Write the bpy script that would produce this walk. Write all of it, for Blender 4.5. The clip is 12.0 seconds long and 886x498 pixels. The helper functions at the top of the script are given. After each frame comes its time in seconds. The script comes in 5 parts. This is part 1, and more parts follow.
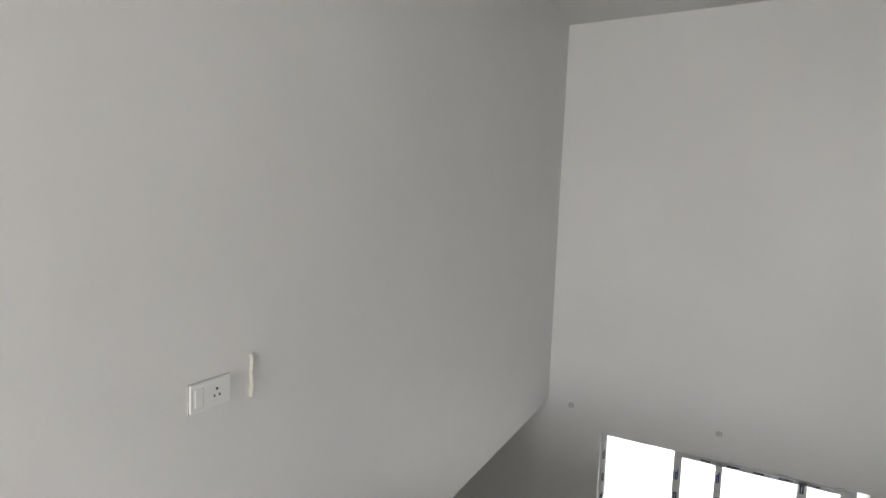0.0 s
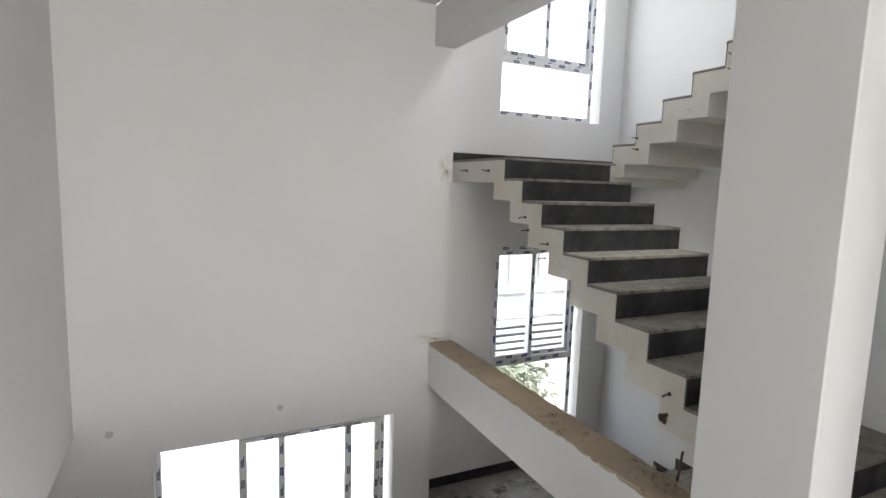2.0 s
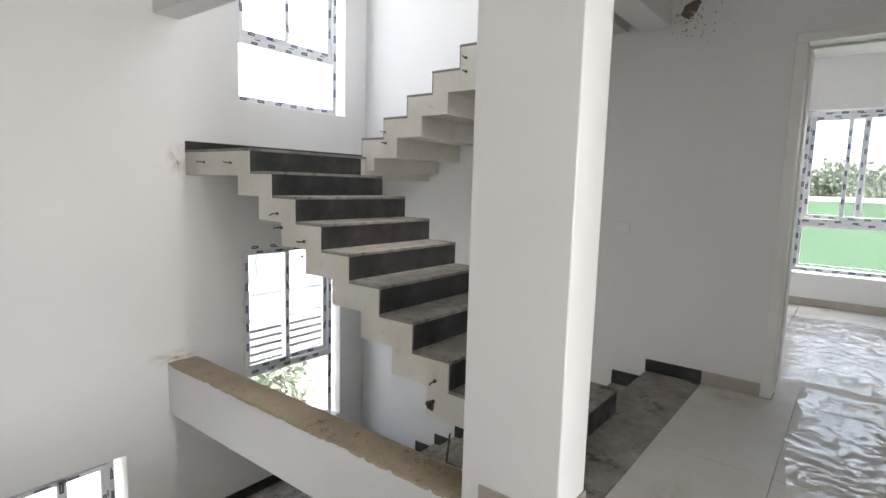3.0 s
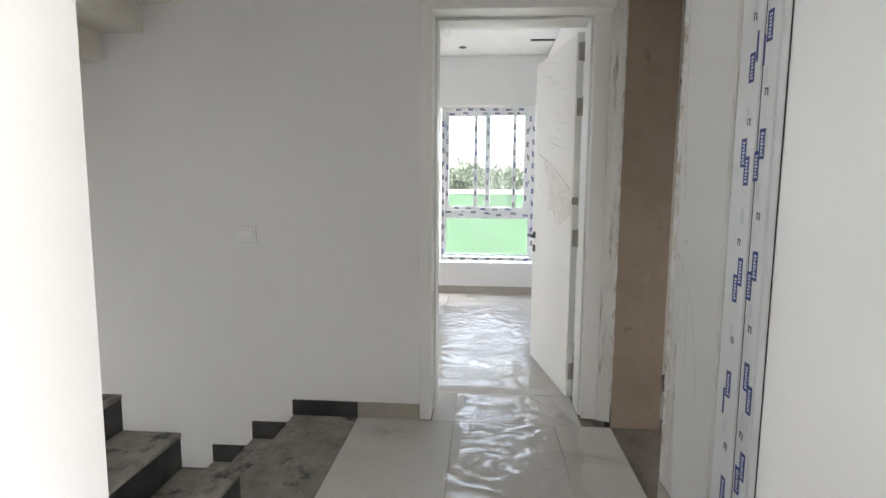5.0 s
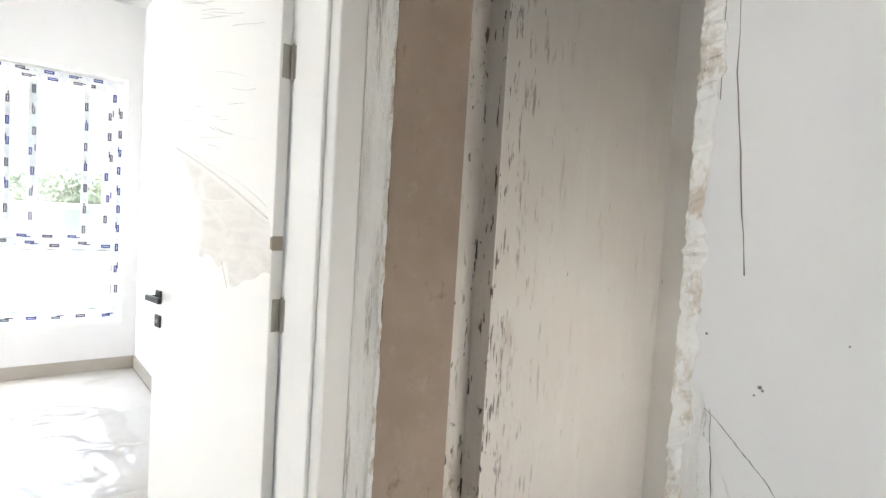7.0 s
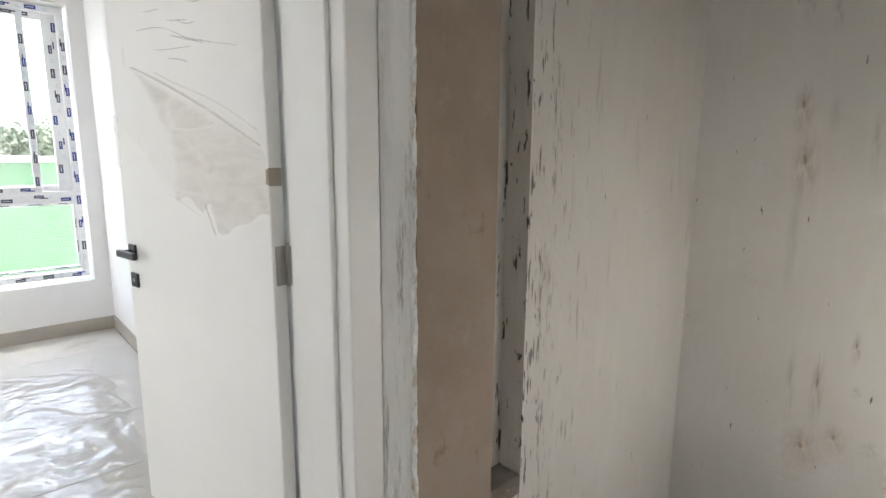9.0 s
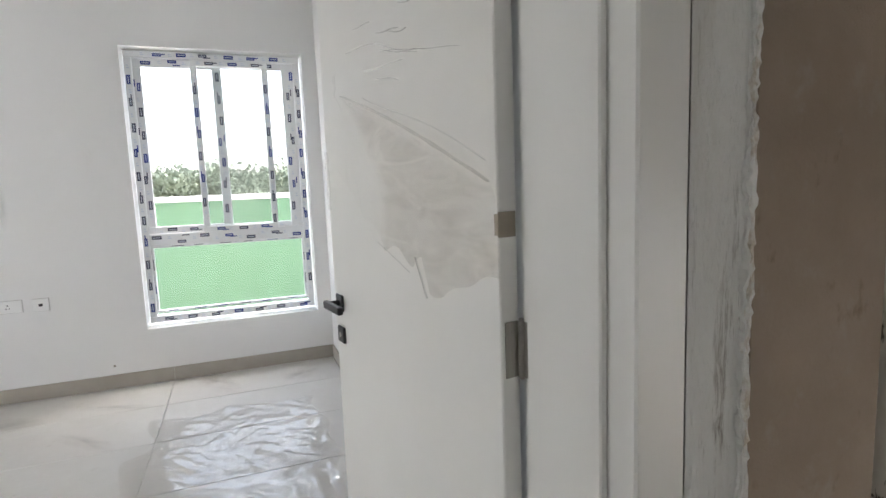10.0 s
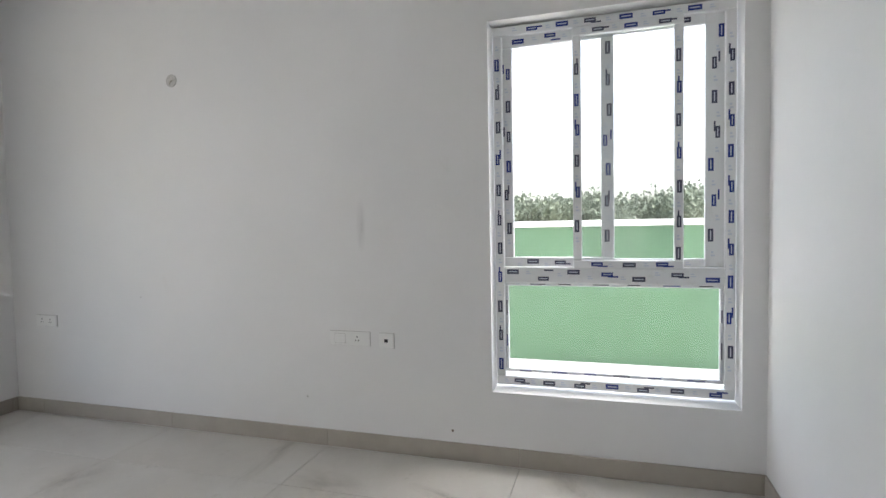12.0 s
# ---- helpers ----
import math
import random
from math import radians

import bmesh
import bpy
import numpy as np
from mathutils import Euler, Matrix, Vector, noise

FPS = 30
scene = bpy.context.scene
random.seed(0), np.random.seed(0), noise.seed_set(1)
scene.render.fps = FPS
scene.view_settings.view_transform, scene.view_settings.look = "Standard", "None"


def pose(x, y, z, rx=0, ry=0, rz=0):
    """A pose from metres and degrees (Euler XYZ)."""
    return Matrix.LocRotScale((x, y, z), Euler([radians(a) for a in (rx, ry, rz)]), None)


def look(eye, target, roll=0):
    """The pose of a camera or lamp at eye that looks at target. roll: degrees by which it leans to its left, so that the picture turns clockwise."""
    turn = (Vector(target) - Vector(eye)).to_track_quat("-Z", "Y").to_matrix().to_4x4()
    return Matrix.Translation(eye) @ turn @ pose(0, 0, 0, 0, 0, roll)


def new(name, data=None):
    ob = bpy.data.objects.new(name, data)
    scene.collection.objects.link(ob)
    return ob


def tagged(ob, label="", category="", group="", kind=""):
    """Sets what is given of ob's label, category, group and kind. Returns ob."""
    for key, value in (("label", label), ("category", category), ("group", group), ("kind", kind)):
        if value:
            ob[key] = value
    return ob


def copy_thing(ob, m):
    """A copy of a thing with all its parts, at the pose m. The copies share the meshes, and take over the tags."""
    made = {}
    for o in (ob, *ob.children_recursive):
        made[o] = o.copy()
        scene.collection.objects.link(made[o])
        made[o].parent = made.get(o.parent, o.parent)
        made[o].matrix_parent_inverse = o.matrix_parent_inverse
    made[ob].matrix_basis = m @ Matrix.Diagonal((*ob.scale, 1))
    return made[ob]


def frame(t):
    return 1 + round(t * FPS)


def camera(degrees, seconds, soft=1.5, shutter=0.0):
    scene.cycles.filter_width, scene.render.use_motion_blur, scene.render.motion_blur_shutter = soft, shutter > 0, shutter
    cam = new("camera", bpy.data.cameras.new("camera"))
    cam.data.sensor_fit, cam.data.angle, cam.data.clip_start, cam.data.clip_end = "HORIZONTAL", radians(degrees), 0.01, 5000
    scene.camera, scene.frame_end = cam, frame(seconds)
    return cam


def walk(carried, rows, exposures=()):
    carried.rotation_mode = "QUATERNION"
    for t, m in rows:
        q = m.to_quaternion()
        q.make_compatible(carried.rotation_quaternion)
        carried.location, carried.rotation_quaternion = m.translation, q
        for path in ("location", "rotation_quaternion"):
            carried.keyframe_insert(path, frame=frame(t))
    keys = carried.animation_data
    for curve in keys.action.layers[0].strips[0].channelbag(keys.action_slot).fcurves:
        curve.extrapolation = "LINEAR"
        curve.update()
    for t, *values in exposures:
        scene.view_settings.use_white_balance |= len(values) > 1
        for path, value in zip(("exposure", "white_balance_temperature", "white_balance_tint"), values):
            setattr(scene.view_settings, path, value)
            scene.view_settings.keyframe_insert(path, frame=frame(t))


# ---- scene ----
cam = camera(79.5, 12.0)
PATH = [
    (0, (0.961, 0.568, 1.331), (0.026, 2.328, 1.159), 2.2),
    (0.5, (0.757, 0.602, 1.348), (0.285, 2.535, 1.15), 2.3),
    (1, (0.458, 0.688, 1.427), (0.503, 2.674, 1.194), 2.0),
    (1.5, (0.371, 0.797, 1.417), (0.824, 2.73, 1.178), 1.8),
    (2, (0.393, 0.994, 1.423), (1.244, 2.788, 1.181), 1.8),
    (2.5, (0.429, 1.113, 1.407), (1.672, 2.662, 1.172), 1.6),
    (3, (0.451, 1.179, 1.432), (2.021, 2.394, 1.189), 1.6),
    (3.5, (0.497, 1.181, 1.438), (2.285, 2.042, 1.193), 1.2),
    (3.7, (0.591, 1.132, 1.425), (2.44, 1.85, 1.168), 0.5),
    (5.3, (1.881, 1.252, 1.398), (3.868, 1.281, 1.176), 1.1),
    (5.5, (2.082, 1.265, 1.378), (4.068, 1.195, 1.152), 1.5),
    (6, (2.59, 1.377, 1.389), (4.528, 0.938, 1.162), 1.6),
    (6.5, (3.044, 1.357, 1.389), (4.85, 0.517, 1.203), 2.8),
    (7, (3.402, 1.338, 1.434), (4.944, 0.068, 1.336), 3.5),
    (7.2, (3.512, 1.34, 1.433), (4.948, -0.052, 1.397), 3.9),
    (8.8, (3.678, 1.337, 1.382), (5.027, -0.1, 1.037), 1.2),
    (9, (3.756, 1.262, 1.384), (5.221, -0.057, 1.047), 0.3),
    (9.5, (3.912, 1.148, 1.406), (5.615, 0.141, 1.114), -1.5),
    (10, (4.233, 1.103, 1.41), (6.089, 0.4, 1.17), -2.2),
    (10.5, (4.556, 1.077, 1.427), (6.511, 0.702, 1.226), -2.3),
    (11, (4.91, 1.073, 1.406), (6.903, 1.003, 1.253), -2.2),
    (11.5, (5.328, 1.146, 1.392), (7.313, 1.378, 1.271), -1.7),
    (12, (5.76, 1.193, 1.37), (7.67, 1.779, 1.276), -1.1),
]
EXPOSURES = [(0, 2.72), (0.5, 2.75), (1, 2.85), (2, 3.0), (2.5, 3.22), (3.5, 3.35), (5.5, 3.65), (6.3, 3.92), (7, 4.55), (8.8, 4.05), (9, 3.85), (9.5, 3.55), (10, 3.25), (10.5, 2.95), (11, 2.85), (12, 2.75)]
walk(cam, [(t, look(eye, target, roll)) for t, eye, target, roll in PATH], EXPOSURES)
SKY, SUN = 0.15, 0.9
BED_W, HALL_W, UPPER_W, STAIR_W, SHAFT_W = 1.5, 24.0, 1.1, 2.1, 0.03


# ---------------------------------------------------------------- world and light
world = bpy.data.worlds.new("world")
scene.world = world
world.use_nodes = True
wn = world.node_tree
sky = wn.nodes.new("ShaderNodeTexSky")
sky.sky_type = "NISHITA"
sky.sun_disc = False
sky.sun_elevation, sky.sun_rotation = radians(68), radians(170)
sky.air_density, sky.dust_density, sky.ozone_density = 1.0, 4.0, 1.0
wn.nodes["Background"].inputs["Strength"].default_value = SKY
haze = wn.nodes.new("ShaderNodeHueSaturation")
haze.inputs["Saturation"].default_value = 0.56
wn.links.new(sky.outputs["Color"], haze.inputs["Color"])
wn.links.new(haze.outputs["Color"], wn.nodes["Background"].inputs["Color"])

sun = new("sun", bpy.data.lights.new("sun", "SUN"))
sun.data.energy, sun.data.angle, sun.data.color = SUN, radians(14), (1.0, 0.98, 0.95)
sun.matrix_world = look((0, 0, 30), (-2.1, 11.9, 0))


def daylight(name, at, w, h, watts, colour=(0.95, 0.98, 1.0)):
    """An area lamp facing in through an opening, in place of sky light."""
    lamp = bpy.data.lights.new(name, "AREA")
    lamp.shape, lamp.size, lamp.size_y, lamp.energy, lamp.color = "RECTANGLE", w, h, watts, colour
    ob = new(name, lamp)
    ob.matrix_world = at
    return ob


daylight("daylight_bedroom", look((6.3, 5.62, 1.45), (6.3, 0, 1.45)), 2.0, 1.9, BED_W, (0.99, 0.975, 1.0))
daylight("daylight_stair", look((3.75, 5.90, 3.08), (3.75, 2.0, 2.4)), 1.3, 2.0, STAIR_W, (0.97, 0.98, 1.0))
# added lamp in a made-up opening, lifts the lower part of the shaft
daylight("added_shaft_lamp", look((3.41, -0.75, 0.3), (4.9, -0.75, 0.2)), 0.9, 1.8, SHAFT_W, (1.0, 0.98, 0.95))
daylight("daylight_hall", look((1.15, -5.08, 1.3), (1.0, 4, 1.3)), 1.9, 2.1, HALL_W, (1.0, 0.975, 0.965))
# added unseen lamp in an invented upper-storey opening, brightens the stair end wall
daylight("added_upper_lamp", look((3.6, 2.19, 3.95), (3.6, 5.6, 3.3)), 1.4, 1.0, UPPER_W, (1.0, 0.97, 0.94))


# ---------------------------------------------------------------- materials
def mat(name, base, rough=0.6, metal=0.0, spec=0.5):
    m = bpy.data.materials.new(name)
    m.use_nodes = True
    b = m.node_tree.nodes["Principled BSDF"]
    b.inputs["Base Color"].default_value = (*base, 1)
    b.inputs["Roughness"].default_value = rough
    b.inputs["Metallic"].default_value = metal
    b.inputs["Specular IOR Level"].default_value = spec
    return m


def node(m, kind, **values):
    n = m.node_tree.nodes.new(kind)
    for k, v in values.items():
        n.inputs[k].default_value = v
    return n


def link(m, a, b):
    m.node_tree.links.new(a, b)


def coords(m, scale=(1, 1, 1)):
    tc = m.node_tree.nodes.new("ShaderNodeTexCoord")
    mp = node(m, "ShaderNodeMapping", Scale=scale)
    link(m, tc.outputs["Object"], mp.inputs["Vector"])
    return mp.outputs["Vector"]


def noise_fac(m, scale, detail=4, rough=0.55, stretch=(1, 1, 1), lo=0.35, hi=0.65, distortion=0.0):
    n = node(m, "ShaderNodeTexNoise", Scale=scale, Detail=detail, Roughness=rough, Distortion=distortion)
    link(m, coords(m, stretch), n.inputs["Vector"])
    r = m.node_tree.nodes.new("ShaderNodeMapRange")
    r.inputs["From Min"].default_value, r.inputs["From Max"].default_value = lo, hi
    link(m, n.outputs["Fac"], r.inputs["Value"])
    return r.outputs["Result"]


def tint(m, fac, colour, amount=1.0):
    """Mix the base colour of m towards colour where fac is high."""
    b = m.node_tree.nodes["Principled BSDF"]
    mix = m.node_tree.nodes.new("ShaderNodeMix")
    mix.data_type = "RGBA"
    old = b.inputs["Base Color"]
    if old.is_linked:
        link(m, old.links[0].from_socket, mix.inputs["A"])
    else:
        mix.inputs["A"].default_value = old.default_value
    mix.inputs["B"].default_value = (*colour, 1)
    mul = m.node_tree.nodes.new("ShaderNodeMath")
    mul.operation = "MULTIPLY"
    link(m, fac, mul.inputs[0])
    mul.inputs[1].default_value = amount
    link(m, mul.outputs[0], mix.inputs["Factor"])
    link(m, mix.outputs["Result"], b.inputs["Base Color"])


def bump(m, fac, strength=0.2, distance=0.01):
    b = m.node_tree.nodes["Principled BSDF"]
    n = node(m, "ShaderNodeBump", Strength=strength, Distance=distance)
    old = b.inputs["Normal"]
    if old.is_linked:
        link(m, old.links[0].from_socket, n.inputs["Normal"])
    link(m, fac, n.inputs["Height"])
    link(m, n.outputs["Normal"], old)


def rough_map(m, fac, lo, hi):
    r = m.node_tree.nodes.new("ShaderNodeMapRange")
    r.inputs["To Min"].default_value, r.inputs["To Max"].default_value = lo, hi
    link(m, fac, r.inputs["Value"])
    link(m, r.outputs["Result"], m.node_tree.nodes["Principled BSDF"].inputs["Roughness"])


def both(m, a, b):
    n = m.node_tree.nodes.new("ShaderNodeMath")
    n.operation = "MULTIPLY"
    link(m, a, n.inputs[0])
    link(m, b, n.inputs[1])
    return n.outputs[0]


def random_shade(m, colour, amount):
    n = m.node_tree.nodes.new("ShaderNodeObjectInfo")
    tint(m, n.outputs["Random"], colour, amount)


def glass(name, colour=(1, 1, 1), gloss=0.05, rough=0.0):
    m = bpy.data.materials.new(name)
    m.use_nodes = True
    t = m.node_tree
    t.nodes.remove(t.nodes["Principled BSDF"])
    a = t.nodes.new("ShaderNodeBsdfTransparent")
    a.inputs["Color"].default_value = (*colour, 1)
    g = t.nodes.new("ShaderNodeBsdfGlossy")
    g.inputs["Roughness"].default_value = rough
    mix = t.nodes.new("ShaderNodeMixShader")
    mix.inputs["Fac"].default_value = gloss
    t.links.new(a.outputs[0], mix.inputs[1])
    t.links.new(g.outputs[0], mix.inputs[2])
    t.links.new(mix.outputs[0], t.nodes["Material Output"].inputs["Surface"])
    return m


PAINT = mat("wall_paint", (0.778, 0.774, 0.77), 0.55, spec=0.35)
tint(PAINT, noise_fac(PAINT, 1.1, 5), (0.715, 0.71, 0.70), 0.4)
tint(PAINT, noise_fac(PAINT, 2.6, 6, 0.7, (1, 1, 0.5), 0.66, 0.78), (0.58, 0.55, 0.5), 0.22)
bump(PAINT, noise_fac(PAINT, 9, 5), 0.10, 0.006)
bump(PAINT, noise_fac(PAINT, 180, 2), 0.06, 0.001)

CEIL = mat("ceiling_paint", (0.78, 0.78, 0.77), 0.7)
tint(CEIL, noise_fac(CEIL, 1.5, 4), (0.70, 0.69, 0.67), 0.3)
bump(CEIL, noise_fac(CEIL, 60, 3), 0.05, 0.002)

CREAM = mat("stair_plaster", (0.76, 0.74, 0.69), 0.6)
tint(CREAM, noise_fac(CREAM, 3.0, 6, 0.65), (0.66, 0.59, 0.46), 0.45)
tint(CREAM, noise_fac(CREAM, 14, 5, 0.6, (1, 1, 1), 0.6, 0.75), (0.40, 0.34, 0.25), 0.4)
bump(CREAM, noise_fac(CREAM, 25, 5), 0.25, 0.004)

ROUGHP = mat("rough_plaster", (0.74, 0.725, 0.69), 0.85)
tint(ROUGHP, noise_fac(ROUGHP, 7, 8, 0.7, (1, 1, 0.25)), (0.82, 0.82, 0.80), 0.9)
tint(ROUGHP, noise_fac(ROUGHP, 9, 8, 0.7, (1, 1, 0.10), 0.50, 0.66), (0.54, 0.49, 0.42), 0.45)
tint(ROUGHP, noise_fac(ROUGHP, 26, 8, 0.75, (1, 1, 0.07), 0.57, 0.66), (0.22, 0.18, 0.14), 0.8)
bump(ROUGHP, noise_fac(ROUGHP, 30, 8, 0.7, (1, 1, 0.4)), 0.6, 0.008)

CRUMB = mat("crumbling_plaster", (0.84, 0.83, 0.80), 0.9)
tint(CRUMB, noise_fac(CRUMB, 16, 6, 0.7, (1, 1, 0.6), 0.50, 0.60), (0.56, 0.48, 0.38), 0.8)
tint(CRUMB, noise_fac(CRUMB, 45, 5, 0.7, (1, 1, 0.7), 0.62, 0.70), (0.25, 0.20, 0.15), 0.6)
bump(CRUMB, noise_fac(CRUMB, 55, 8, 0.75), 0.4, 0.004)

BROWN = mat("bare_cement", (0.30, 0.235, 0.18), 0.9)
tint(BROWN, noise_fac(BROWN, 3, 7, 0.65), (0.39, 0.315, 0.25), 0.7)
tint(BROWN, noise_fac(BROWN, 9, 7, 0.7, (1, 1, 1), 0.56, 0.70), (0.40, 0.36, 0.31), 0.45)
tint(BROWN, noise_fac(BROWN, 16, 6, 0.6, (1, 1, 0.6), 0.62, 0.72), (0.17, 0.12, 0.085), 0.6)
bump(BROWN, noise_fac(BROWN, 120, 6, 0.7), 0.3, 0.003)

SCREED = mat("grey_screed", (0.26, 0.23, 0.19), 0.9)
tint(SCREED, noise_fac(SCREED, 6, 8, 0.7), (0.16, 0.135, 0.105), 0.8)
tint(SCREED, noise_fac(SCREED, 30, 6, 0.7, (1, 1, 1), 0.58, 0.7), (0.42, 0.38, 0.31), 0.6)
bump(SCREED, noise_fac(SCREED, 40, 8, 0.7), 0.6, 0.01)


def along_axis(m, axis, a, b):
    """1 at coordinate a, fading to 0 at b."""
    tc = m.node_tree.nodes.new("ShaderNodeTexCoord")
    sep = m.node_tree.nodes.new("ShaderNodeSeparateXYZ")
    link(m, tc.outputs["Object"], sep.inputs[0])
    r = m.node_tree.nodes.new("ShaderNodeMapRange")
    r.inputs["From Min"].default_value, r.inputs["From Max"].default_value = b, a
    link(m, sep.outputs[axis], r.inputs["Value"])
    return r.outputs["Result"]


def damp_plaster(name):
    m = mat(name, (0.63, 0.61, 0.57), 0.88)
    tint(m, noise_fac(m, 2.2, 6), (0.59, 0.56, 0.51), 0.6)
    tint(m, noise_fac(m, 14, 6, 0.7, (1, 1, 0.15), 0.5, 0.7), (0.66, 0.65, 0.62), 0.6)
    tint(m, noise_fac(m, 5.0, 5, 0.6, (1, 1, 0.25), 0.66, 0.76), (0.42, 0.34, 0.26), 0.5)
    tint(m, noise_fac(m, 42, 4, 0.6, (1, 1, 0.22), 0.70, 0.74), (0.09, 0.07, 0.05), 0.85)
    bump(m, noise_fac(m, 35, 6), 0.2, 0.004)
    return m


MOULD = damp_plaster("damp_plaster")
MOULDSIDE = damp_plaster("mouldy_plaster")
tint(MOULDSIDE, both(MOULDSIDE, along_axis(MOULDSIDE, "Y", -0.17, -0.38), noise_fac(MOULDSIDE, 50, 4, 0.55, (1, 1, 0.18), 0.60, 0.64)), (0.06, 0.05, 0.04), 0.95)
tint(MOULDSIDE, both(MOULDSIDE, along_axis(MOULDSIDE, "Y", -0.17, -0.70), noise_fac(MOULDSIDE, 34, 5, 0.65, (1, 1, 0.14), 0.59, 0.65)), (0.12, 0.10, 0.08), 0.9)

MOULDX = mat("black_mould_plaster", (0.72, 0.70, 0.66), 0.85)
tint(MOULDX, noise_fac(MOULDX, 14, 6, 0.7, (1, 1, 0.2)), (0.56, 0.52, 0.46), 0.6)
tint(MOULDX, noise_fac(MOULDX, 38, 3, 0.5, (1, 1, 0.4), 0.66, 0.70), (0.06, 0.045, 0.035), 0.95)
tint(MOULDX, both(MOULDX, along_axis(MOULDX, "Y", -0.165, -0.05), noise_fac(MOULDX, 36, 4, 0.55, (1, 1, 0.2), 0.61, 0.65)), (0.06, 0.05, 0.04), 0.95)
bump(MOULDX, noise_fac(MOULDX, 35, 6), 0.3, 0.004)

GRANITE = mat("black_granite", (0.022, 0.022, 0.024), 0.38)
tint(GRANITE, noise_fac(GRANITE, 5, 7, 0.7, (1, 1, 1), 0.45, 0.75), (0.16, 0.155, 0.145), 0.35)
tint(GRANITE, noise_fac(GRANITE, 300, 2, 0.5, (1, 1, 1), 0.62, 0.72), (0.11, 0.11, 0.11), 0.5)
rough_map(GRANITE, noise_fac(GRANITE, 8, 5), 0.32, 0.62)

DUSTY = mat("dusty_granite", (0.17, 0.155, 0.135), 0.7)
tint(DUSTY, noise_fac(DUSTY, 4.5, 8, 0.7), (0.36, 0.335, 0.295), 0.9)
tint(DUSTY, noise_fac(DUSTY, 5, 8, 0.72, (1, 1, 1), 0.54, 0.64), (0.035, 0.034, 0.034), 0.9)
tint(DUSTY, noise_fac(DUSTY, 22, 6, 0.7, (1, 1, 1), 0.60, 0.70), (0.45, 0.42, 0.37), 0.6)
bump(DUSTY, noise_fac(DUSTY, 40, 5), 0.15, 0.002)

TILE = mat("cream_tile", (0.62, 0.60, 0.565), 0.5, spec=0.35)
tint(TILE, noise_fac(TILE, 1.6, 7, 0.65), (0.51, 0.485, 0.445), 0.6)
tint(TILE, noise_fac(TILE, 9, 8, 0.75, (1, 1, 1), 0.58, 0.72), (0.70, 0.68, 0.65), 0.6)
tint(TILE, noise_fac(TILE, 5.5, 8, 0.75, (1, 1, 1), 0.61, 0.69), (0.27, 0.225, 0.17), 0.5)
tint(TILE, noise_fac(TILE, 28, 8, 0.8, (1, 1, 1), 0.62, 0.70), (0.24, 0.20, 0.15), 0.5)
random_shade(TILE, (0.52, 0.49, 0.44), 0.25)
rough_map(TILE, noise_fac(TILE, 2.2, 7, 0.6), 0.42, 0.75)
bump(TILE, noise_fac(TILE, 6, 6, 0.6, (1, 1, 1), 0.3, 0.7, 0.6), 0.07, 0.01)

GROUT = mat("grout", (0.20, 0.17, 0.135), 0.9)
tint(GROUT, noise_fac(GROUT, 20, 5), (0.32, 0.28, 0.22), 0.7)

SKIRT = mat("skirting_tile", (0.37, 0.335, 0.29), 0.4)
tint(SKIRT, noise_fac(SKIRT, 5, 6), (0.44, 0.405, 0.35), 0.6)

CONCRETE = mat("raw_concrete_top", (0.43, 0.35, 0.255), 0.95)
tint(CONCRETE, noise_fac(CONCRETE, 5, 8, 0.7), (0.56, 0.455, 0.325), 0.8)
tint(CONCRETE, noise_fac(CONCRETE, 10, 8, 0.75, (1, 1, 1), 0.57, 0.66), (0.15, 0.10, 0.06), 0.75)
bump(CONCRETE, noise_fac(CONCRETE, 25, 8, 0.7), 0.8, 0.015)

PVC = mat("white_pvc", (0.78, 0.79, 0.80), 0.3)
tint(PVC, noise_fac(PVC, 12, 6, 0.7, (1, 1, 1), 0.58, 0.7), (0.62, 0.61, 0.58), 0.4)
BLUE = mat("blue_film_print", (0.006, 0.028, 0.22), 0.35)
FLOORFILM = glass("floor_film", (0.955, 0.945, 0.93), 0.055, 0.025)
facing = node(FLOORFILM, "ShaderNodeLayerWeight", Blend=0.5)
steep = node(FLOORFILM, "ShaderNodeMath")
steep.operation, steep.inputs[1].default_value = "POWER", 3.5
sheen = node(FLOORFILM, "ShaderNodeMath")
sheen.operation, sheen.inputs[1].default_value, sheen.inputs[2].default_value = "MULTIPLY_ADD", 0.45, 0.05
link(FLOORFILM, facing.outputs["Facing"], steep.inputs[0])
link(FLOORFILM, steep.outputs[0], sheen.inputs[0])
link(FLOORFILM, sheen.outputs[0], next(n for n in FLOORFILM.node_tree.nodes if n.type == "MIX_SHADER").inputs["Fac"])
DARKTAPE = mat("dark_film_print", (0.05, 0.055, 0.10), 0.4)
PALE = mat("pale_print", (0.62, 0.66, 0.74), 0.4)
DOORPAINT = mat("door_lacquer", (0.79, 0.785, 0.76), 0.3)
tint(DOORPAINT, noise_fac(DOORPAINT, 2, 5), (0.73, 0.72, 0.69), 0.4)
bump(DOORPAINT, noise_fac(DOORPAINT, 40, 3), 0.03, 0.001)
STEEL = mat("brushed_steel", (0.42, 0.40, 0.37), 0.38, 1.0)
tint(STEEL, noise_fac(STEEL, 40, 4, 0.6, (1, 1, 0.1)), (0.25, 0.23, 0.2), 0.6)
BLACK = mat("black_metal", (0.02, 0.02, 0.022), 0.35)
RUST = mat("rusty_steel", (0.13, 0.075, 0.045), 0.8)
tint(RUST, noise_fac(RUST, 60, 4), (0.05, 0.035, 0.03), 0.8)
PLASTIC = mat("white_plastic", (0.80, 0.80, 0.79), 0.35)
FILLER = mat("grey_filler", (0.58, 0.57, 0.55), 0.8)
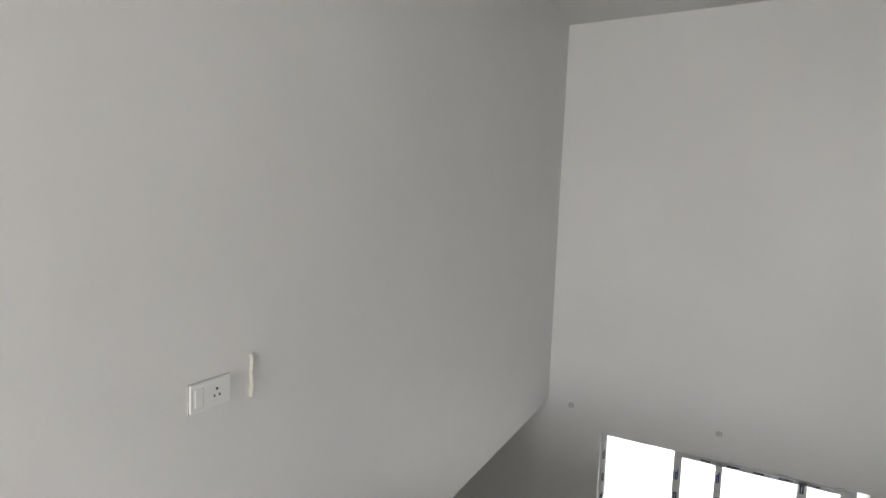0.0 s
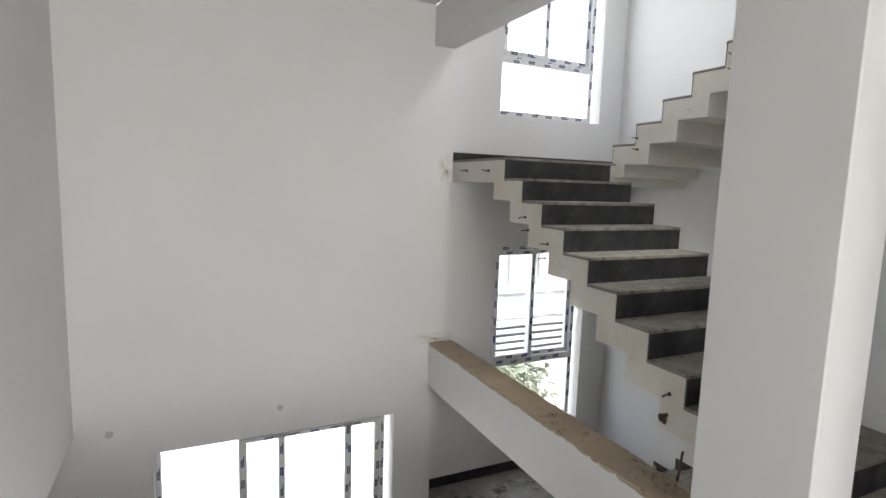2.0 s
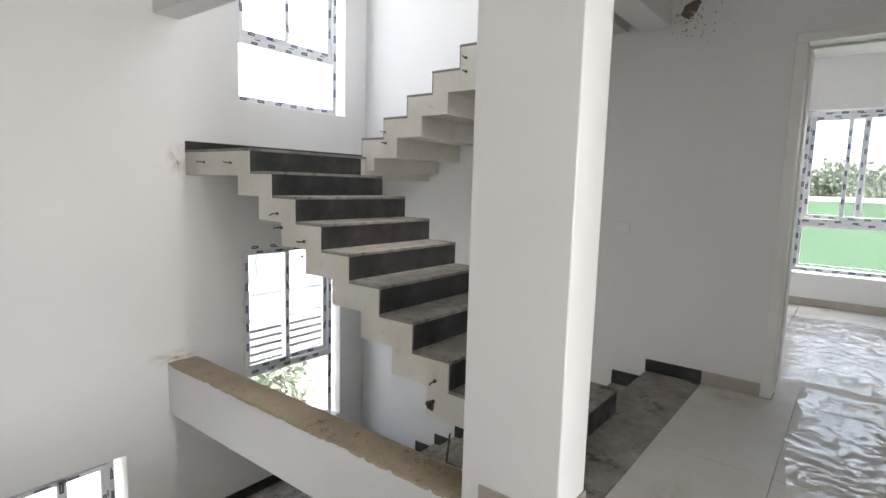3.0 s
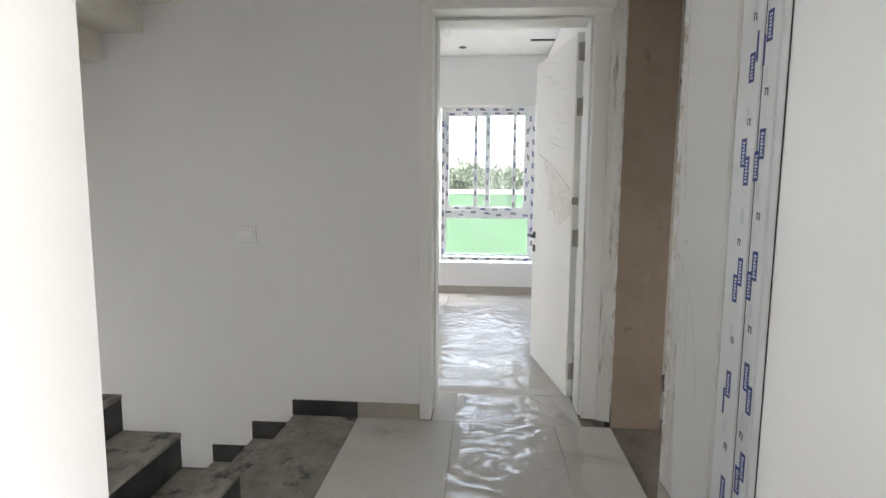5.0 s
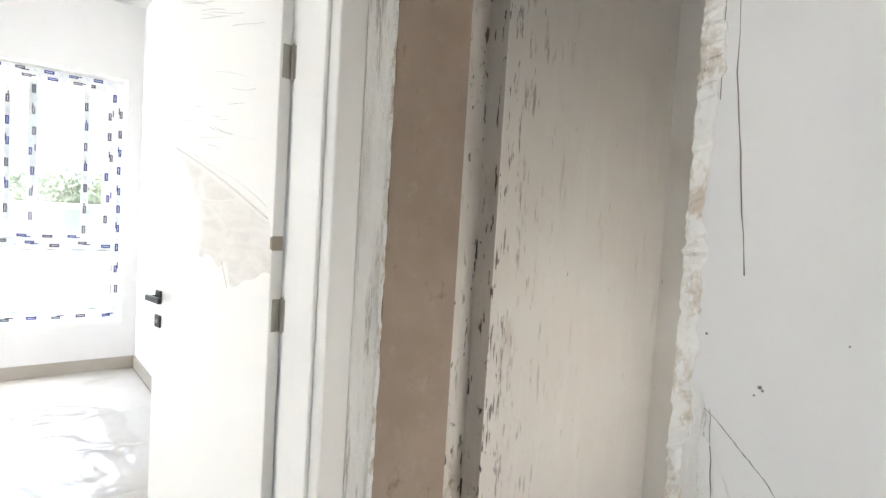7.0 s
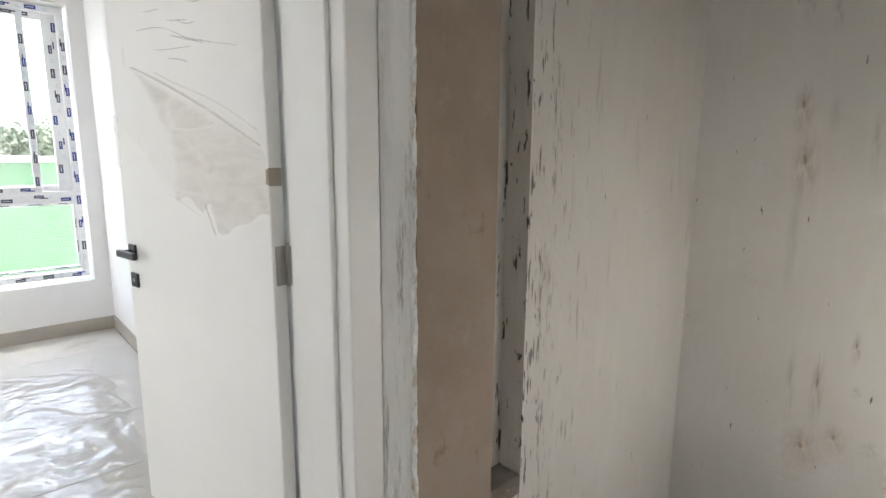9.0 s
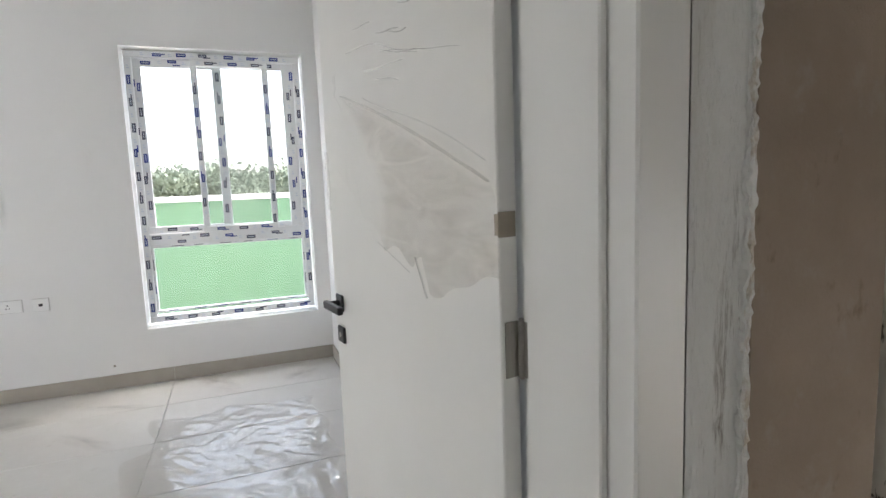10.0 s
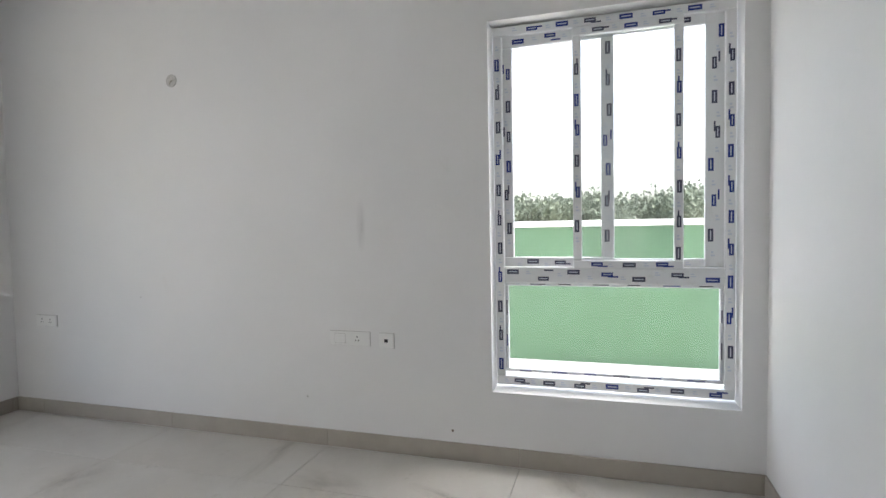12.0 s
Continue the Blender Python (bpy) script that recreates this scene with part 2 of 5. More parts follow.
tint(FILLER, noise_fac(FILLER, 60, 4), (0.40, 0.39, 0.37), 0.7)
# grey that puts the shade of plate and rocker gaps into the colour
GAP_SHADE = mat("gap_shade_grey", (0.48, 0.47, 0.46), 0.8)
HOLE = mat("socket_hole", (0.03, 0.03, 0.03), 0.7)
TAPE = mat("masking_tape", (0.60, 0.52, 0.41), 0.5)
TAPE.node_tree.nodes["Principled BSDF"].inputs["Alpha"].default_value = 0.45
CABLE = mat("pale_cable", (0.68, 0.66, 0.59), 0.5)
WOOD = mat("rough_timber", (0.33, 0.19, 0.11), 0.8)
tint(WOOD, noise_fac(WOOD, 8, 6, 0.6, (1, 1, 1)), (0.48, 0.33, 0.21), 0.8)
bump(WOOD, noise_fac(WOOD, 40, 6, 0.6), 0.4, 0.004)
GRATE = mat("dark_grille", (0.03, 0.03, 0.03), 0.5)
GLASS = glass("clear_glass", (0.975, 0.98, 0.98), 0.05)
GREENGLASS = glass("filmed_glass", (0.945, 0.955, 0.955), 0.07, 0.12)

FROST = mat("frosted_glass", (0.84, 0.845, 0.84), 0.3)
frost_glow = node(FROST, "ShaderNodeBsdfTranslucent", Color=(0.86, 0.87, 0.87, 1))
frost_mix = node(FROST, "ShaderNodeMixShader", Fac=0.2)
link(FROST, FROST.node_tree.nodes["Principled BSDF"].outputs[0], frost_mix.inputs[1])
link(FROST, frost_glow.outputs[0], frost_mix.inputs[2])
link(FROST, frost_mix.outputs[0], FROST.node_tree.nodes["Material Output"].inputs["Surface"])

FILM = bpy.data.materials.new("plastic_film")
FILM.use_nodes = True
ft = FILM.node_tree
fb = ft.nodes["Principled BSDF"]
fb.inputs["Base Color"].default_value = (0.72, 0.62, 0.50, 1)
fb.inputs["Roughness"].default_value = 0.16
ftr = ft.nodes.new("ShaderNodeBsdfTransparent")
fmx = ft.nodes.new("ShaderNodeMixShader")
link(FILM, ftr.outputs[0], fmx.inputs[1])
link(FILM, fb.outputs[0], fmx.inputs[2])
link(FILM, fmx.outputs[0], ft.nodes["Material Output"].inputs["Surface"])


def film_math(op, *values):
    n = ft.nodes.new("ShaderNodeMath")
    n.operation = op
    for slot, v in zip(n.inputs, values):
        if isinstance(v, (int, float)):
            slot.default_value = v
        else:
            link(FILM, v, slot)
    return n.outputs[0]


ftc = ft.nodes.new("ShaderNodeTexCoord")
fsep = ft.nodes.new("ShaderNodeSeparateXYZ")
link(FILM, ftc.outputs["Object"], fsep.inputs[0])
fu, fz = fsep.outputs["X"], fsep.outputs["Z"]
below = film_math("SUBTRACT", film_math("MULTIPLY_ADD", fu, 0.365, 1.408), fz)
rim = film_math("SUBTRACT", film_math("MAXIMUM", film_math("MULTIPLY_ADD", fz, 0.92, -0.789), film_math("MULTIPLY_ADD", fz, -0.27, 0.878)), fu)
inner = film_math("MINIMUM", film_math("MULTIPLY", below, 45.0), film_math("MULTIPLY", rim, 22.0))
inside = film_math("MAXIMUM", film_math("MINIMUM", inner, 1.0), 0.0)
pleats = noise_fac(FILM, 5.0, 6, 0.6, (1, 1, 3.2), 0.36, 0.66, 1.2)
depth = film_math("MULTIPLY_ADD", pleats, 0.17, 0.08)
link(FILM, film_math("MULTIPLY_ADD", film_math("MULTIPLY", depth, inside), 1.0, 0.03), fmx.inputs["Fac"])
FOLD = mat("film_fold", (0.54, 0.44, 0.32), 0.25)
FOLD.node_tree.nodes["Principled BSDF"].inputs["Alpha"].default_value = 0.26
SOFTFOLD = mat("film_soft_fold", (0.60, 0.50, 0.38), 0.2)
SOFTFOLD.node_tree.nodes["Principled BSDF"].inputs["Alpha"].default_value = 0.15
THINFOLD = mat("film_wrinkle", (0.83, 0.82, 0.80), 0.15)
THINFOLD.node_tree.nodes["Principled BSDF"].inputs["Alpha"].default_value = 0.28

TURF = mat("green_turf", (0.10, 0.175, 0.10), 0.95)
tint(TURF, noise_fac(TURF, 3, 8, 0.7), (0.115, 0.20, 0.12), 0.8)
tint(TURF, noise_fac(TURF, 80, 4, 0.7), (0.06, 0.125, 0.07), 0.15)
bump(TURF, noise_fac(TURF, 60, 5, 0.7), 0.12, 0.01)
LEAF = mat("leaf", (0.165, 0.19, 0.14), 0.75, spec=0.1)
tint(LEAF, noise_fac(LEAF, 0.8, 3), (0.185, 0.205, 0.155), 0.7)
BARK = mat("bark", (0.12, 0.09, 0.065), 0.9)
RENDERW = mat("exterior_render", (0.78, 0.78, 0.76), 0.8)
tint(RENDERW, noise_fac(RENDERW, 1, 6), (0.68, 0.67, 0.64), 0.4)
PAVE = mat("pale_paving", (0.62, 0.61, 0.58), 0.85)
tint(PAVE, noise_fac(PAVE, 0.7, 6), (0.52, 0.50, 0.46), 0.5)
GREYCLAD = mat("grey_cladding", (0.36, 0.37, 0.39), 0.5)
EXTGLASS = mat("exterior_glass", (0.34, 0.35, 0.34), 0.35, spec=0.2)
GROUNDM = mat("ground_soil", (0.30, 0.27, 0.21), 0.95)
tint(GROUNDM, noise_fac(GROUNDM, 0.15, 6), (0.12, 0.16, 0.06), 0.7)


# ---------------------------------------------------------------- mesh helpers
def box(bm, x0, x1, y0, y1, z0, z1, mi=0):
    v = [bm.verts.new((x, y, z)) for z in (z0, z1) for y in (y0, y1) for x in (x0, x1)]
    for q in ((0, 2, 3, 1), (4, 5, 7, 6), (0, 1, 5, 4), (2, 6, 7, 3), (0, 4, 6, 2), (1, 3, 7, 5)):
        bm.faces.new([v[i] for i in q]).material_index = mi
    return bm


def bevelled(bm, w=0.002, seg=1):
    bmesh.ops.bevel(bm, geom=list(bm.edges), offset=w, segments=seg, affect="EDGES", profile=0.5)
    return bm


def bbox(x0, x1, y0, y1, z0, z1, w=0.002, seg=1):
    bm = box(bmesh.new(), x0, x1, y0, y1, z0, z1)
    return bevelled(bm, w, seg) if w else bm


def rod(bm, a, b, r, n=10):
    a, b = Vector(a), Vector(b)
    m = Matrix.Translation((a + b) / 2) @ (b - a).to_track_quat("Z", "Y").to_matrix().to_4x4()
    bmesh.ops.create_cone(bm, cap_ends=True, segments=n, radius1=r, radius2=r, depth=(b - a).length, matrix=m)
    return bm


def tube(bm, pts, r, n=6):
    for a, b in zip(pts, pts[1:]):
        rod(bm, a, b, r, n)
    return bm


def prism(bm, outline, x0, x1):
    """Extrudes a closed (y, z) outline along x."""
    a = [bm.verts.new((x0, y, z)) for y, z in outline]
    b = [bm.verts.new((x1, y, z)) for y, z in outline]
    bm.faces.new(a)
    bm.faces.new(b[::-1])
    n = len(a)
    for i in range(n):
        bm.faces.new((a[i], b[i], b[(i + 1) % n], a[(i + 1) % n]))
    bmesh.ops.recalc_face_normals(bm, faces=bm.faces)
    return bm


def mesh_of(name, bm, *materials):
    me = bpy.data.meshes.new(name)
    bm.to_mesh(me)
    bm.free()
    for m in materials:
        me.materials.append(m)
    return me


def thing(name, label, category, kind="", group="", at=None):
    ob = new(name)
    ob.empty_display_size = 0.1
    if at is not None:
        ob.matrix_world = at
    return tagged(ob, label, category, group, kind)


def solid(name, bm, material, label, category, kind="", group="", at=None):
    mats = material if isinstance(material, tuple) else (material,)
    ob = new(name, mesh_of(name, bm, *mats))
    if at is not None:
        ob.matrix_world = at
    return tagged(ob, label, category, group, kind)


def part(name, bm, material, parent, label=""):
    me = bm
    if isinstance(bm, bmesh.types.BMesh):
        mats = material if isinstance(material, tuple) else (material,)
        me = mesh_of(name, bm, *mats)
    ob = new(name, me)
    ob.parent = parent
    return tagged(ob, label) if label else ob


def wall_cells(bm, along, a0, a1, b0, b1, z0, z1, openings=()):
    """A wall along x or y from a0 to a1, b0 to b1 thick, with openings (a, a, z, z) through it."""
    aa = sorted({a0, a1, *[v for o in openings for v in o[:2] if a0 < v < a1]})
    zz = sorted({z0, z1, *[v for o in openings for v in o[2:] if z0 < v < z1]})
    for p, q in zip(aa, aa[1:]):
        for r, s in zip(zz, zz[1:]):
            if any(o[0] <= (p + q) / 2 <= o[1] and o[2] <= (r + s) / 2 <= o[3] for o in openings):
                continue
            if along == "x":
                box(bm, p, q, b0, b1, r, s)
            else:
                box(bm, b0, b1, p, q, r, s)
    bmesh.ops.remove_doubles(bm, verts=bm.verts, dist=1e-5)
    seen = {}
    for f in list(bm.faces):
        key = tuple(round(c, 4) for c in f.calc_center_median())
        seen.setdefault(key, []).append(f)
    twice = [f for fs in seen.values() if len(fs) > 1 for f in fs]
    bmesh.ops.delete(bm, geom=twice, context="FACES")
    return bm


def wall(name, label, *args, material=None):
    return solid(name, wall_cells(bmesh.new(), *args), material or PAINT, label, "wall", "structure")


# ---------------------------------------------------------------- plan
R, GO = 0.165, 0.264                 # riser and going
VOID_Y, STAIR_Y = 5.42, 5.612        # end walls of the void and of the stairwell
WEST, EAST = -0.42, 4.70             # faces of the void's side wall and of the wall with the switch
SIDE = 0.45                          # face of the corridor's side wall
BX, BY0, BY1, BCEIL = 8.677, 0.442, 5.54, 3.10
LOW = -3.30
HCEIL = 2.96
BW = (0.552, 1.812, 0.415, 2.472)      # bedroom window: y, y, z, z
W1 = (3.165, 4.34, -1.19, 0.81)      # stair windows: x, x, z, z
W2 = (3.15, 4.40, 2.115, 4.05)
GW = (0.085, 2.04, -2.75, -0.70)

# ---------------------------------------------------------------- setting
wall("wall_west", "tall plain white painted wall beside the stair void", "y", -5.0, VOID_Y, WEST - 0.22, WEST, -0.49, HCEIL)
wall("wall_void_end", "white painted end wall of the double-height void", "x", -4.0, 2.42, VOID_Y, VOID_Y + 0.42, LOW, HCEIL, [GW])
wall("wall_void_return", "white wall return beside the stairwell opening", "x", 2.42, 2.545, VOID_Y, VOID_Y + 0.42, -0.52, 4.6)
wall("wall_stair_end", "white painted end wall of the stairwell", "x", 2.42, EAST + 0.30, STAIR_Y, STAIR_Y + 0.23, LOW, 4.6, [W1, W2])
wall("wall_east", "white painted wall between hall and bedroom", "y", 0.545, STAIR_Y, EAST, 5.05, LOW, 4.6, [(0.545, 1.605, -0.25, 2.47)])
wall("wall_east_head", "white wall over the door corner", "y", 0.40, 0.545, EAST + 0.001, 4.764, 2.58, HCEIL)
wall("wall_side", "white corridor wall with scratches and drips", "x", 2.33, 3.83, 0.17, SIDE, -0.1, HCEIL, [(2.33, 3.39, 0, 2.32)])
wall("wall_side_head", "white wall over the shaft opening", "x", 3.83, 4.765, 0.17, SIDE, 2.58, HCEIL)
wall("wall_south_end", "plain white hall wall", "x", WEST - 0.22, 2.33, -5.22, -5.0, -0.1, HCEIL, [(0.15, 2.15, 0.2, 2.4)])
wall("wall_south_side", "plain white hall wall", "y", -5.0, SIDE, 2.33, 2.45, -0.1, HCEIL, [(0.17, 0.45, 0, 2.32)])
wall("wall_low_west", "plain white lower wall", "y", -2.0, VOID_Y + 0.42, -4.2, -4.0, LOW, -0.27)
wall("wall_low_south", "plain white lower wall", "x", -4.2, 5.0, -2.22, -2.0, LOW, -0.27)
wall("wall_bed_window", "white bedroom wall with a tall window", "y", BY0 - 0.2, BY1 + 0.2, BX, BX + 0.23, -0.1, 3.3, [BW])
wall("wall_bed_side", "white bedroom side wall", "x", 5.05, BX, BY0 - 0.2, BY0, -0.1, 3.3)
wall("wall_bed_far", "white bedroom side wall", "x", 5.05, BX, BY1, BY1 + 0.2, -0.1, 3.3, [(5.25, 7.35, 0.45, 2.45)])

# bare masonry nib beside the bedroom door, and the duct shaft behind the corridor wall
solid("wall_nib", wall_cells(bmesh.new(), "y", 0.15, 0.44, 4.765, 5.05, -0.1, HCEIL), BROWN,
      "bare brown cement wall end beside the shaft", "wall", "structure")
solid("wall_nib_fill", wall_cells(bmesh.new(), "y", 0.44, 0.5215, 4.872, 5.05, -0.1, HCEIL), ROUGHP,
      "rough unpainted plaster beside the door frame", "wall", "structure")
solid("wall_nib_face", box(bmesh.new(), 4.772, 4.872, 0.438, 0.452, 0.1, HCEIL), ROUGHP,
      "rough unpainted plaster skim beside the door frame", "wall", "structure")
bm = bmesh.new()
rnd = random.Random(61)
prev = None
for i in range(60):
    z = 2.94 * i / 59
    j = rnd.uniform(-0.004, 0.004)
    row = [bm.verts.new(p) for p in ((4.766, 0.448, z), (4.768 + j, 0.456, z), (4.778 + j, 0.486 + j, z), (4.792 + j * .5, 0.516, z), (4.799, 0.524, z))]
    if prev:
        for k in range(4):
            bm.faces.new((prev[k], prev[k + 1], row[k + 1], row[k]))
    prev = row
bmesh.ops.recalc_face_normals(bm, faces=bm.faces)
solid("trim_plaster_fillet", bm, ROUGHP, "rough white plaster between wall end and door jamb", "plaster edge", "structure")
# walls run unseen to 7.2, an added open top lets sky light in
SHAFT_BACK = -1.47
bm = wall_cells(bmesh.new(), "y", SHAFT_BACK - 0.2, 0.15, 4.91, 4.99, -1.6, 7.2, [(-0.17, 0.15, 0.22, 7.2)])
solid("wall_shaft_side", bm, MOULDSIDE, "damp stained plaster wall inside the duct shaft", "wall", "structure")
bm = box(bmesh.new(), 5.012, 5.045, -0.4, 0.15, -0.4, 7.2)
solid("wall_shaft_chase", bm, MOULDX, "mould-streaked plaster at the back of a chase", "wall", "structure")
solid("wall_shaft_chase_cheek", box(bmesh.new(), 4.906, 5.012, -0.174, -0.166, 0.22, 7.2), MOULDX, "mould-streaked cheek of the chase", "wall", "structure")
solid("wall_shaft_ledge", box(bmesh.new(), 4.908, 5.012, -0.166, 0.15, 0.15, 0.224), SCREED, "dark rough ledge at the foot of the chase", "ledge", "structure")
solid("wall_shaft_back", box(bmesh.new(), 3.4, 4.91, SHAFT_BACK - 0.2, SHAFT_BACK, -1.6, 7.2), MOULD,
      "stained plaster back wall of the duct shaft", "wall", "structure")
# opening made only for the added shaft lamp, out of view
solid("wall_shaft_near", wall_cells(bmesh.new(), "y", SHAFT_BACK, 0.17, 3.4, 3.6, -1.6, 7.2, [(-1.25, -0.25, -0.7, 1.3)]), MOULD,
      "plain plaster wall of the duct shaft", "wall", "structure")
solid("floor_shaft_pit", box(bmesh.new(), 3.6, 4.91, SHAFT_BACK, 0.08, -1.6, -1.4), SCREED, "rough grey bottom of the shaft", "floor", "structure")
solid("floor_shaft", box(bmesh.new(), 3.6, 5.08, 0.08, SIDE, -1.4, -0.035), SCREED,
      "rough grey screed floor of the shaft", "floor", "structure")

# ceilings
# unseen wall and cover added above the shaft to shape its light
solid("wall_shaft_front", box(bmesh.new(), 3.4, 5.05, 0.17, 0.30, HCEIL, 7.2), MOULD, "unseen plaster wall added above the shaft, open to the sky", "wall", "structure")
solid("shaft_sun_cover", box(bmesh.new(), 3.4, 5.05, SHAFT_BACK - 0.2, -0.30, 7.2, 7.35), CEIL, "unseen slab added to block sun from the shaft", "ceiling", "structure")
solid("ceiling_low", box(bmesh.new(), -4.2, WEST - 0.22, -2.22, VOID_Y + 0.42, -0.49, -0.27), CEIL, "white ceiling of the lower room", "ceiling", "structure")
solid("ceiling_low_south", box(bmesh.new(), WEST - 0.22, 5.0, -2.22, -2.0, -0.27, -0.252), CEIL, "white ceiling edge of the lower room", "ceiling", "structure")
solid("ceiling_void", box(bmesh.new(), WEST - 0.22, 2.35, -5.22, VOID_Y, HCEIL, HCEIL + 0.2), CEIL, "white painted ceiling", "ceiling", "structure")
solid("ceiling_hall", box(bmesh.new(), 2.35, 5.1, 0.16, 2.40, HCEIL, HCEIL + 0.2), CEIL, "white painted ceiling", "ceiling", "structure")
solid("ceiling_stair", box(bmesh.new(), 2.35, 5.0, 2.40, STAIR_Y + 0.23, 4.6, 4.8), CEIL, "white painted ceiling over the stairwell", "ceiling", "structure")
solid("ceiling_bedroom", box(bmesh.new(), 5.0, BX, BY0, BY1, BCEIL, BCEIL + 0.2), CEIL, "white bedroom ceiling", "ceiling", "structure")
solid("wall_upper_west", box(bmesh.new(), 2.15, 2.35, 2.40, VOID_Y, HCEIL + 0.2, 4.8), PAINT, "white wall of the upper stairwell", "wall", "structure")
# the opening is added only for the unseen upper lamp
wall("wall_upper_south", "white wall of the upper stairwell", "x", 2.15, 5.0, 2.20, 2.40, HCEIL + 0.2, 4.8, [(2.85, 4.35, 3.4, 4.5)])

# beams and column
solid("upper_beam", bbox(2.352, 2.556, 2.30, VOID_Y, 2.62, HCEIL, 0.006), PAINT, "white painted concrete beam over the void", "beam", "structure")
solid("trimmer_beam", bbox(2.58, EAST, 2.40, 2.62, 2.62, HCEIL + 0.2, 0.006), PAINT, "white painted beam at the stair opening", "beam", "structure")
beam = solid("edge_beam", bbox(2.372, 2.61, 2.40, VOID_Y, -0.475, -0.06, 0.006), PAINT, "white beam with a bare concrete top beside the void", "beam", "structure")
bm = bmesh.new()
rnd = random.Random(4)
ny = 90
rows = []
for i in range(ny + 1):
    y = 2.40 + (VOID_Y - 2.40) * i / ny
    j0, j1 = rnd.uniform(-0.006, 0.004), rnd.uniform(-0.004, 0.006)
    rows.append([bm.verts.new((x, y, z)) for x, z in (
        (2.370 + j0, -0.07), (2.374 + j0, -0.052 + rnd.uniform(-.003, .003)), (2.45, -0.047 + rnd.uniform(-.004, .004)),
        (2.53, -0.048 + rnd.uniform(-.004, .004)), (2.608 + j1, -0.052 + rnd.uniform(-.003, .003)), (2.612 + j1, -0.07))])
for a, b in zip(rows, rows[1:]):
    for k in range(5):
        bm.faces.new((a[k], a[k + 1], b[k + 1], b[k]))
part("bare_top", bm, CONCRETE, beam, "bare brown unfinished concrete top")
solid("column", bbox(2.345, 2.612, 2.022, 2.50, -0.1, HCEIL, 0.005), PAINT, "white painted square concrete column", "column", "structure")

# slabs
solid("floor_slab_hall", box(box(bmesh.new(), WEST, 3.4, -5.0, 2.022, -0.25, -0.012), 3.4, EAST, 0.45, 2.022, -0.25, -0.012), GROUT, "floor slab with dark grout joints", "floor", "structure")
solid("floor_slab_stair", box(bmesh.new(), 2.612, EAST, 2.022, 2.39, -0.25, -0.022), GROUT, "floor slab at the head of the stairs", "floor", "structure")
solid("floor_slab_bedroom", box(box(bmesh.new(), 5.05, BX, BY0, BY1, -0.25, -0.012), EAST + 0.001, 5.05, 0.546, 1.604, -0.25, -0.012), GROUT, "bedroom floor slab with dark grout joints", "floor", "structure")
solid("floor_low", box(bmesh.new(), -4.2, 5.0, -2.2, STAIR_Y + 0.2, LOW - 0.2, LOW), TILE, "pale tiled floor of the storey below", "floor", "structure")


# ---------------------------------------------------------------- stairs
def flight(name, label, x0, x1, y0, z0, sign, n, black=True):
    """A folded-plate flight that rises in n risers from (y0, z0); sign +1 climbs towards +y."""
    top, t = thing(name, label, "stairs", "structure"), 0.012
    up = [(y0 + sign * t, z0 - 0.02)]
    for k in range(1, n + 1):
        yk = y0 + sign * GO * (k - 1)
        up.append((yk + sign * t, z0 + R * k - 0.02))
        if k < n:
            up.append((yk + sign * (GO + t), z0 + R * k - 0.02))
    low = [(y + sign * 0.15, z - 0.155) for y, z in up[1:]]
    outline = up + [(up[-1][0] + sign * 0.15, up[-1][1]), low[-1]] + low[::-1][1:] + [(up[0][0] + sign * 0.15, z0 - 0.12), (up[0][0], z0 - 0.12)]
    part("stair_body", prism(bmesh.new(), outline, x0, x1), CREAM, top, "white plastered folded-plate concrete")
    riser = mesh_of("riser", bbox(x0 + 0.004, x1, -t, 0, 0.0, R - 0.02, 0.0015), GRANITE)
    tread = mesh_of("tread", bbox(x0 + 0.002, x1, -0.016, GO - 0.001, -0.02, 0.0, 0.002), DUSTY)
    if sign < 0:
        riser = mesh_of("riser", bbox(x0 + 0.004, x1, 0, t, 0.0, R - 0.02, 0.0015), GRANITE)
        tread = mesh_of("tread", bbox(x0 + 0.002, x1, -GO + 0.001, 0.016, -0.02, 0.0, 0.002), DUSTY)
    for k in range(1, n + 1):
        yk = y0 + sign * GO * (k - 1)
        o = part("riser", riser, None, top, "black granite riser" if k == 1 else "")
        o.location = (0, yk + sign * t, z0 + R * (k - 1))
        if k < n:
            o = part("tread", tread, None, top, "dusty grey granite tread" if k == 1 else "")
            o.location = (0, yk + sign * t, z0 + R * k)
    return top


def landing(name, label, x0, x1, y0, y1, z):
    top = thing(name, label, "landing", "structure")
    part("landing_slab", bbox(x0 + 0.004, x1, y0 + 0.012, y1, z - 0.20, z - 0.02, 0.004), CREAM, top)
    part("landing_paving", bbox(x0 + 0.002, x1, y0, y1, z - 0.02, z, 0.002), DUSTY, top, "dusty dark granite paving")
    return top


FA_X0, FA_X1, FB_X0 = 2.655, 3.74, 3.80
LAND_Y = 2.284 + GO * 9
flight("stair_up_first", "upward stair flight with black granite risers and dusty treads", FA_X0, FA_X1, 2.284, 0.0, 1, 10)
landing("stair_landing_upper", "half landing with white edge and dark granite paving", FA_X0, EAST, LAND_Y, STAIR_Y, 10 * R)
flight("stair_up_second", "returning stair flight seen from its white stepped underside", FB_X0, EAST, LAND_Y + 0.06, 10 * R, -1, 10)
flight("stair_down", "downward stair flight with black granite risers", 3.76, EAST, 2.39 + GO * 9, -10 * R, -1, 10)
landing("stair_landing_lower", "lower half landing with dark dusty granite paving", 2.44, EAST, 2.39 + GO * 9, STAIR_Y, -10 * R)
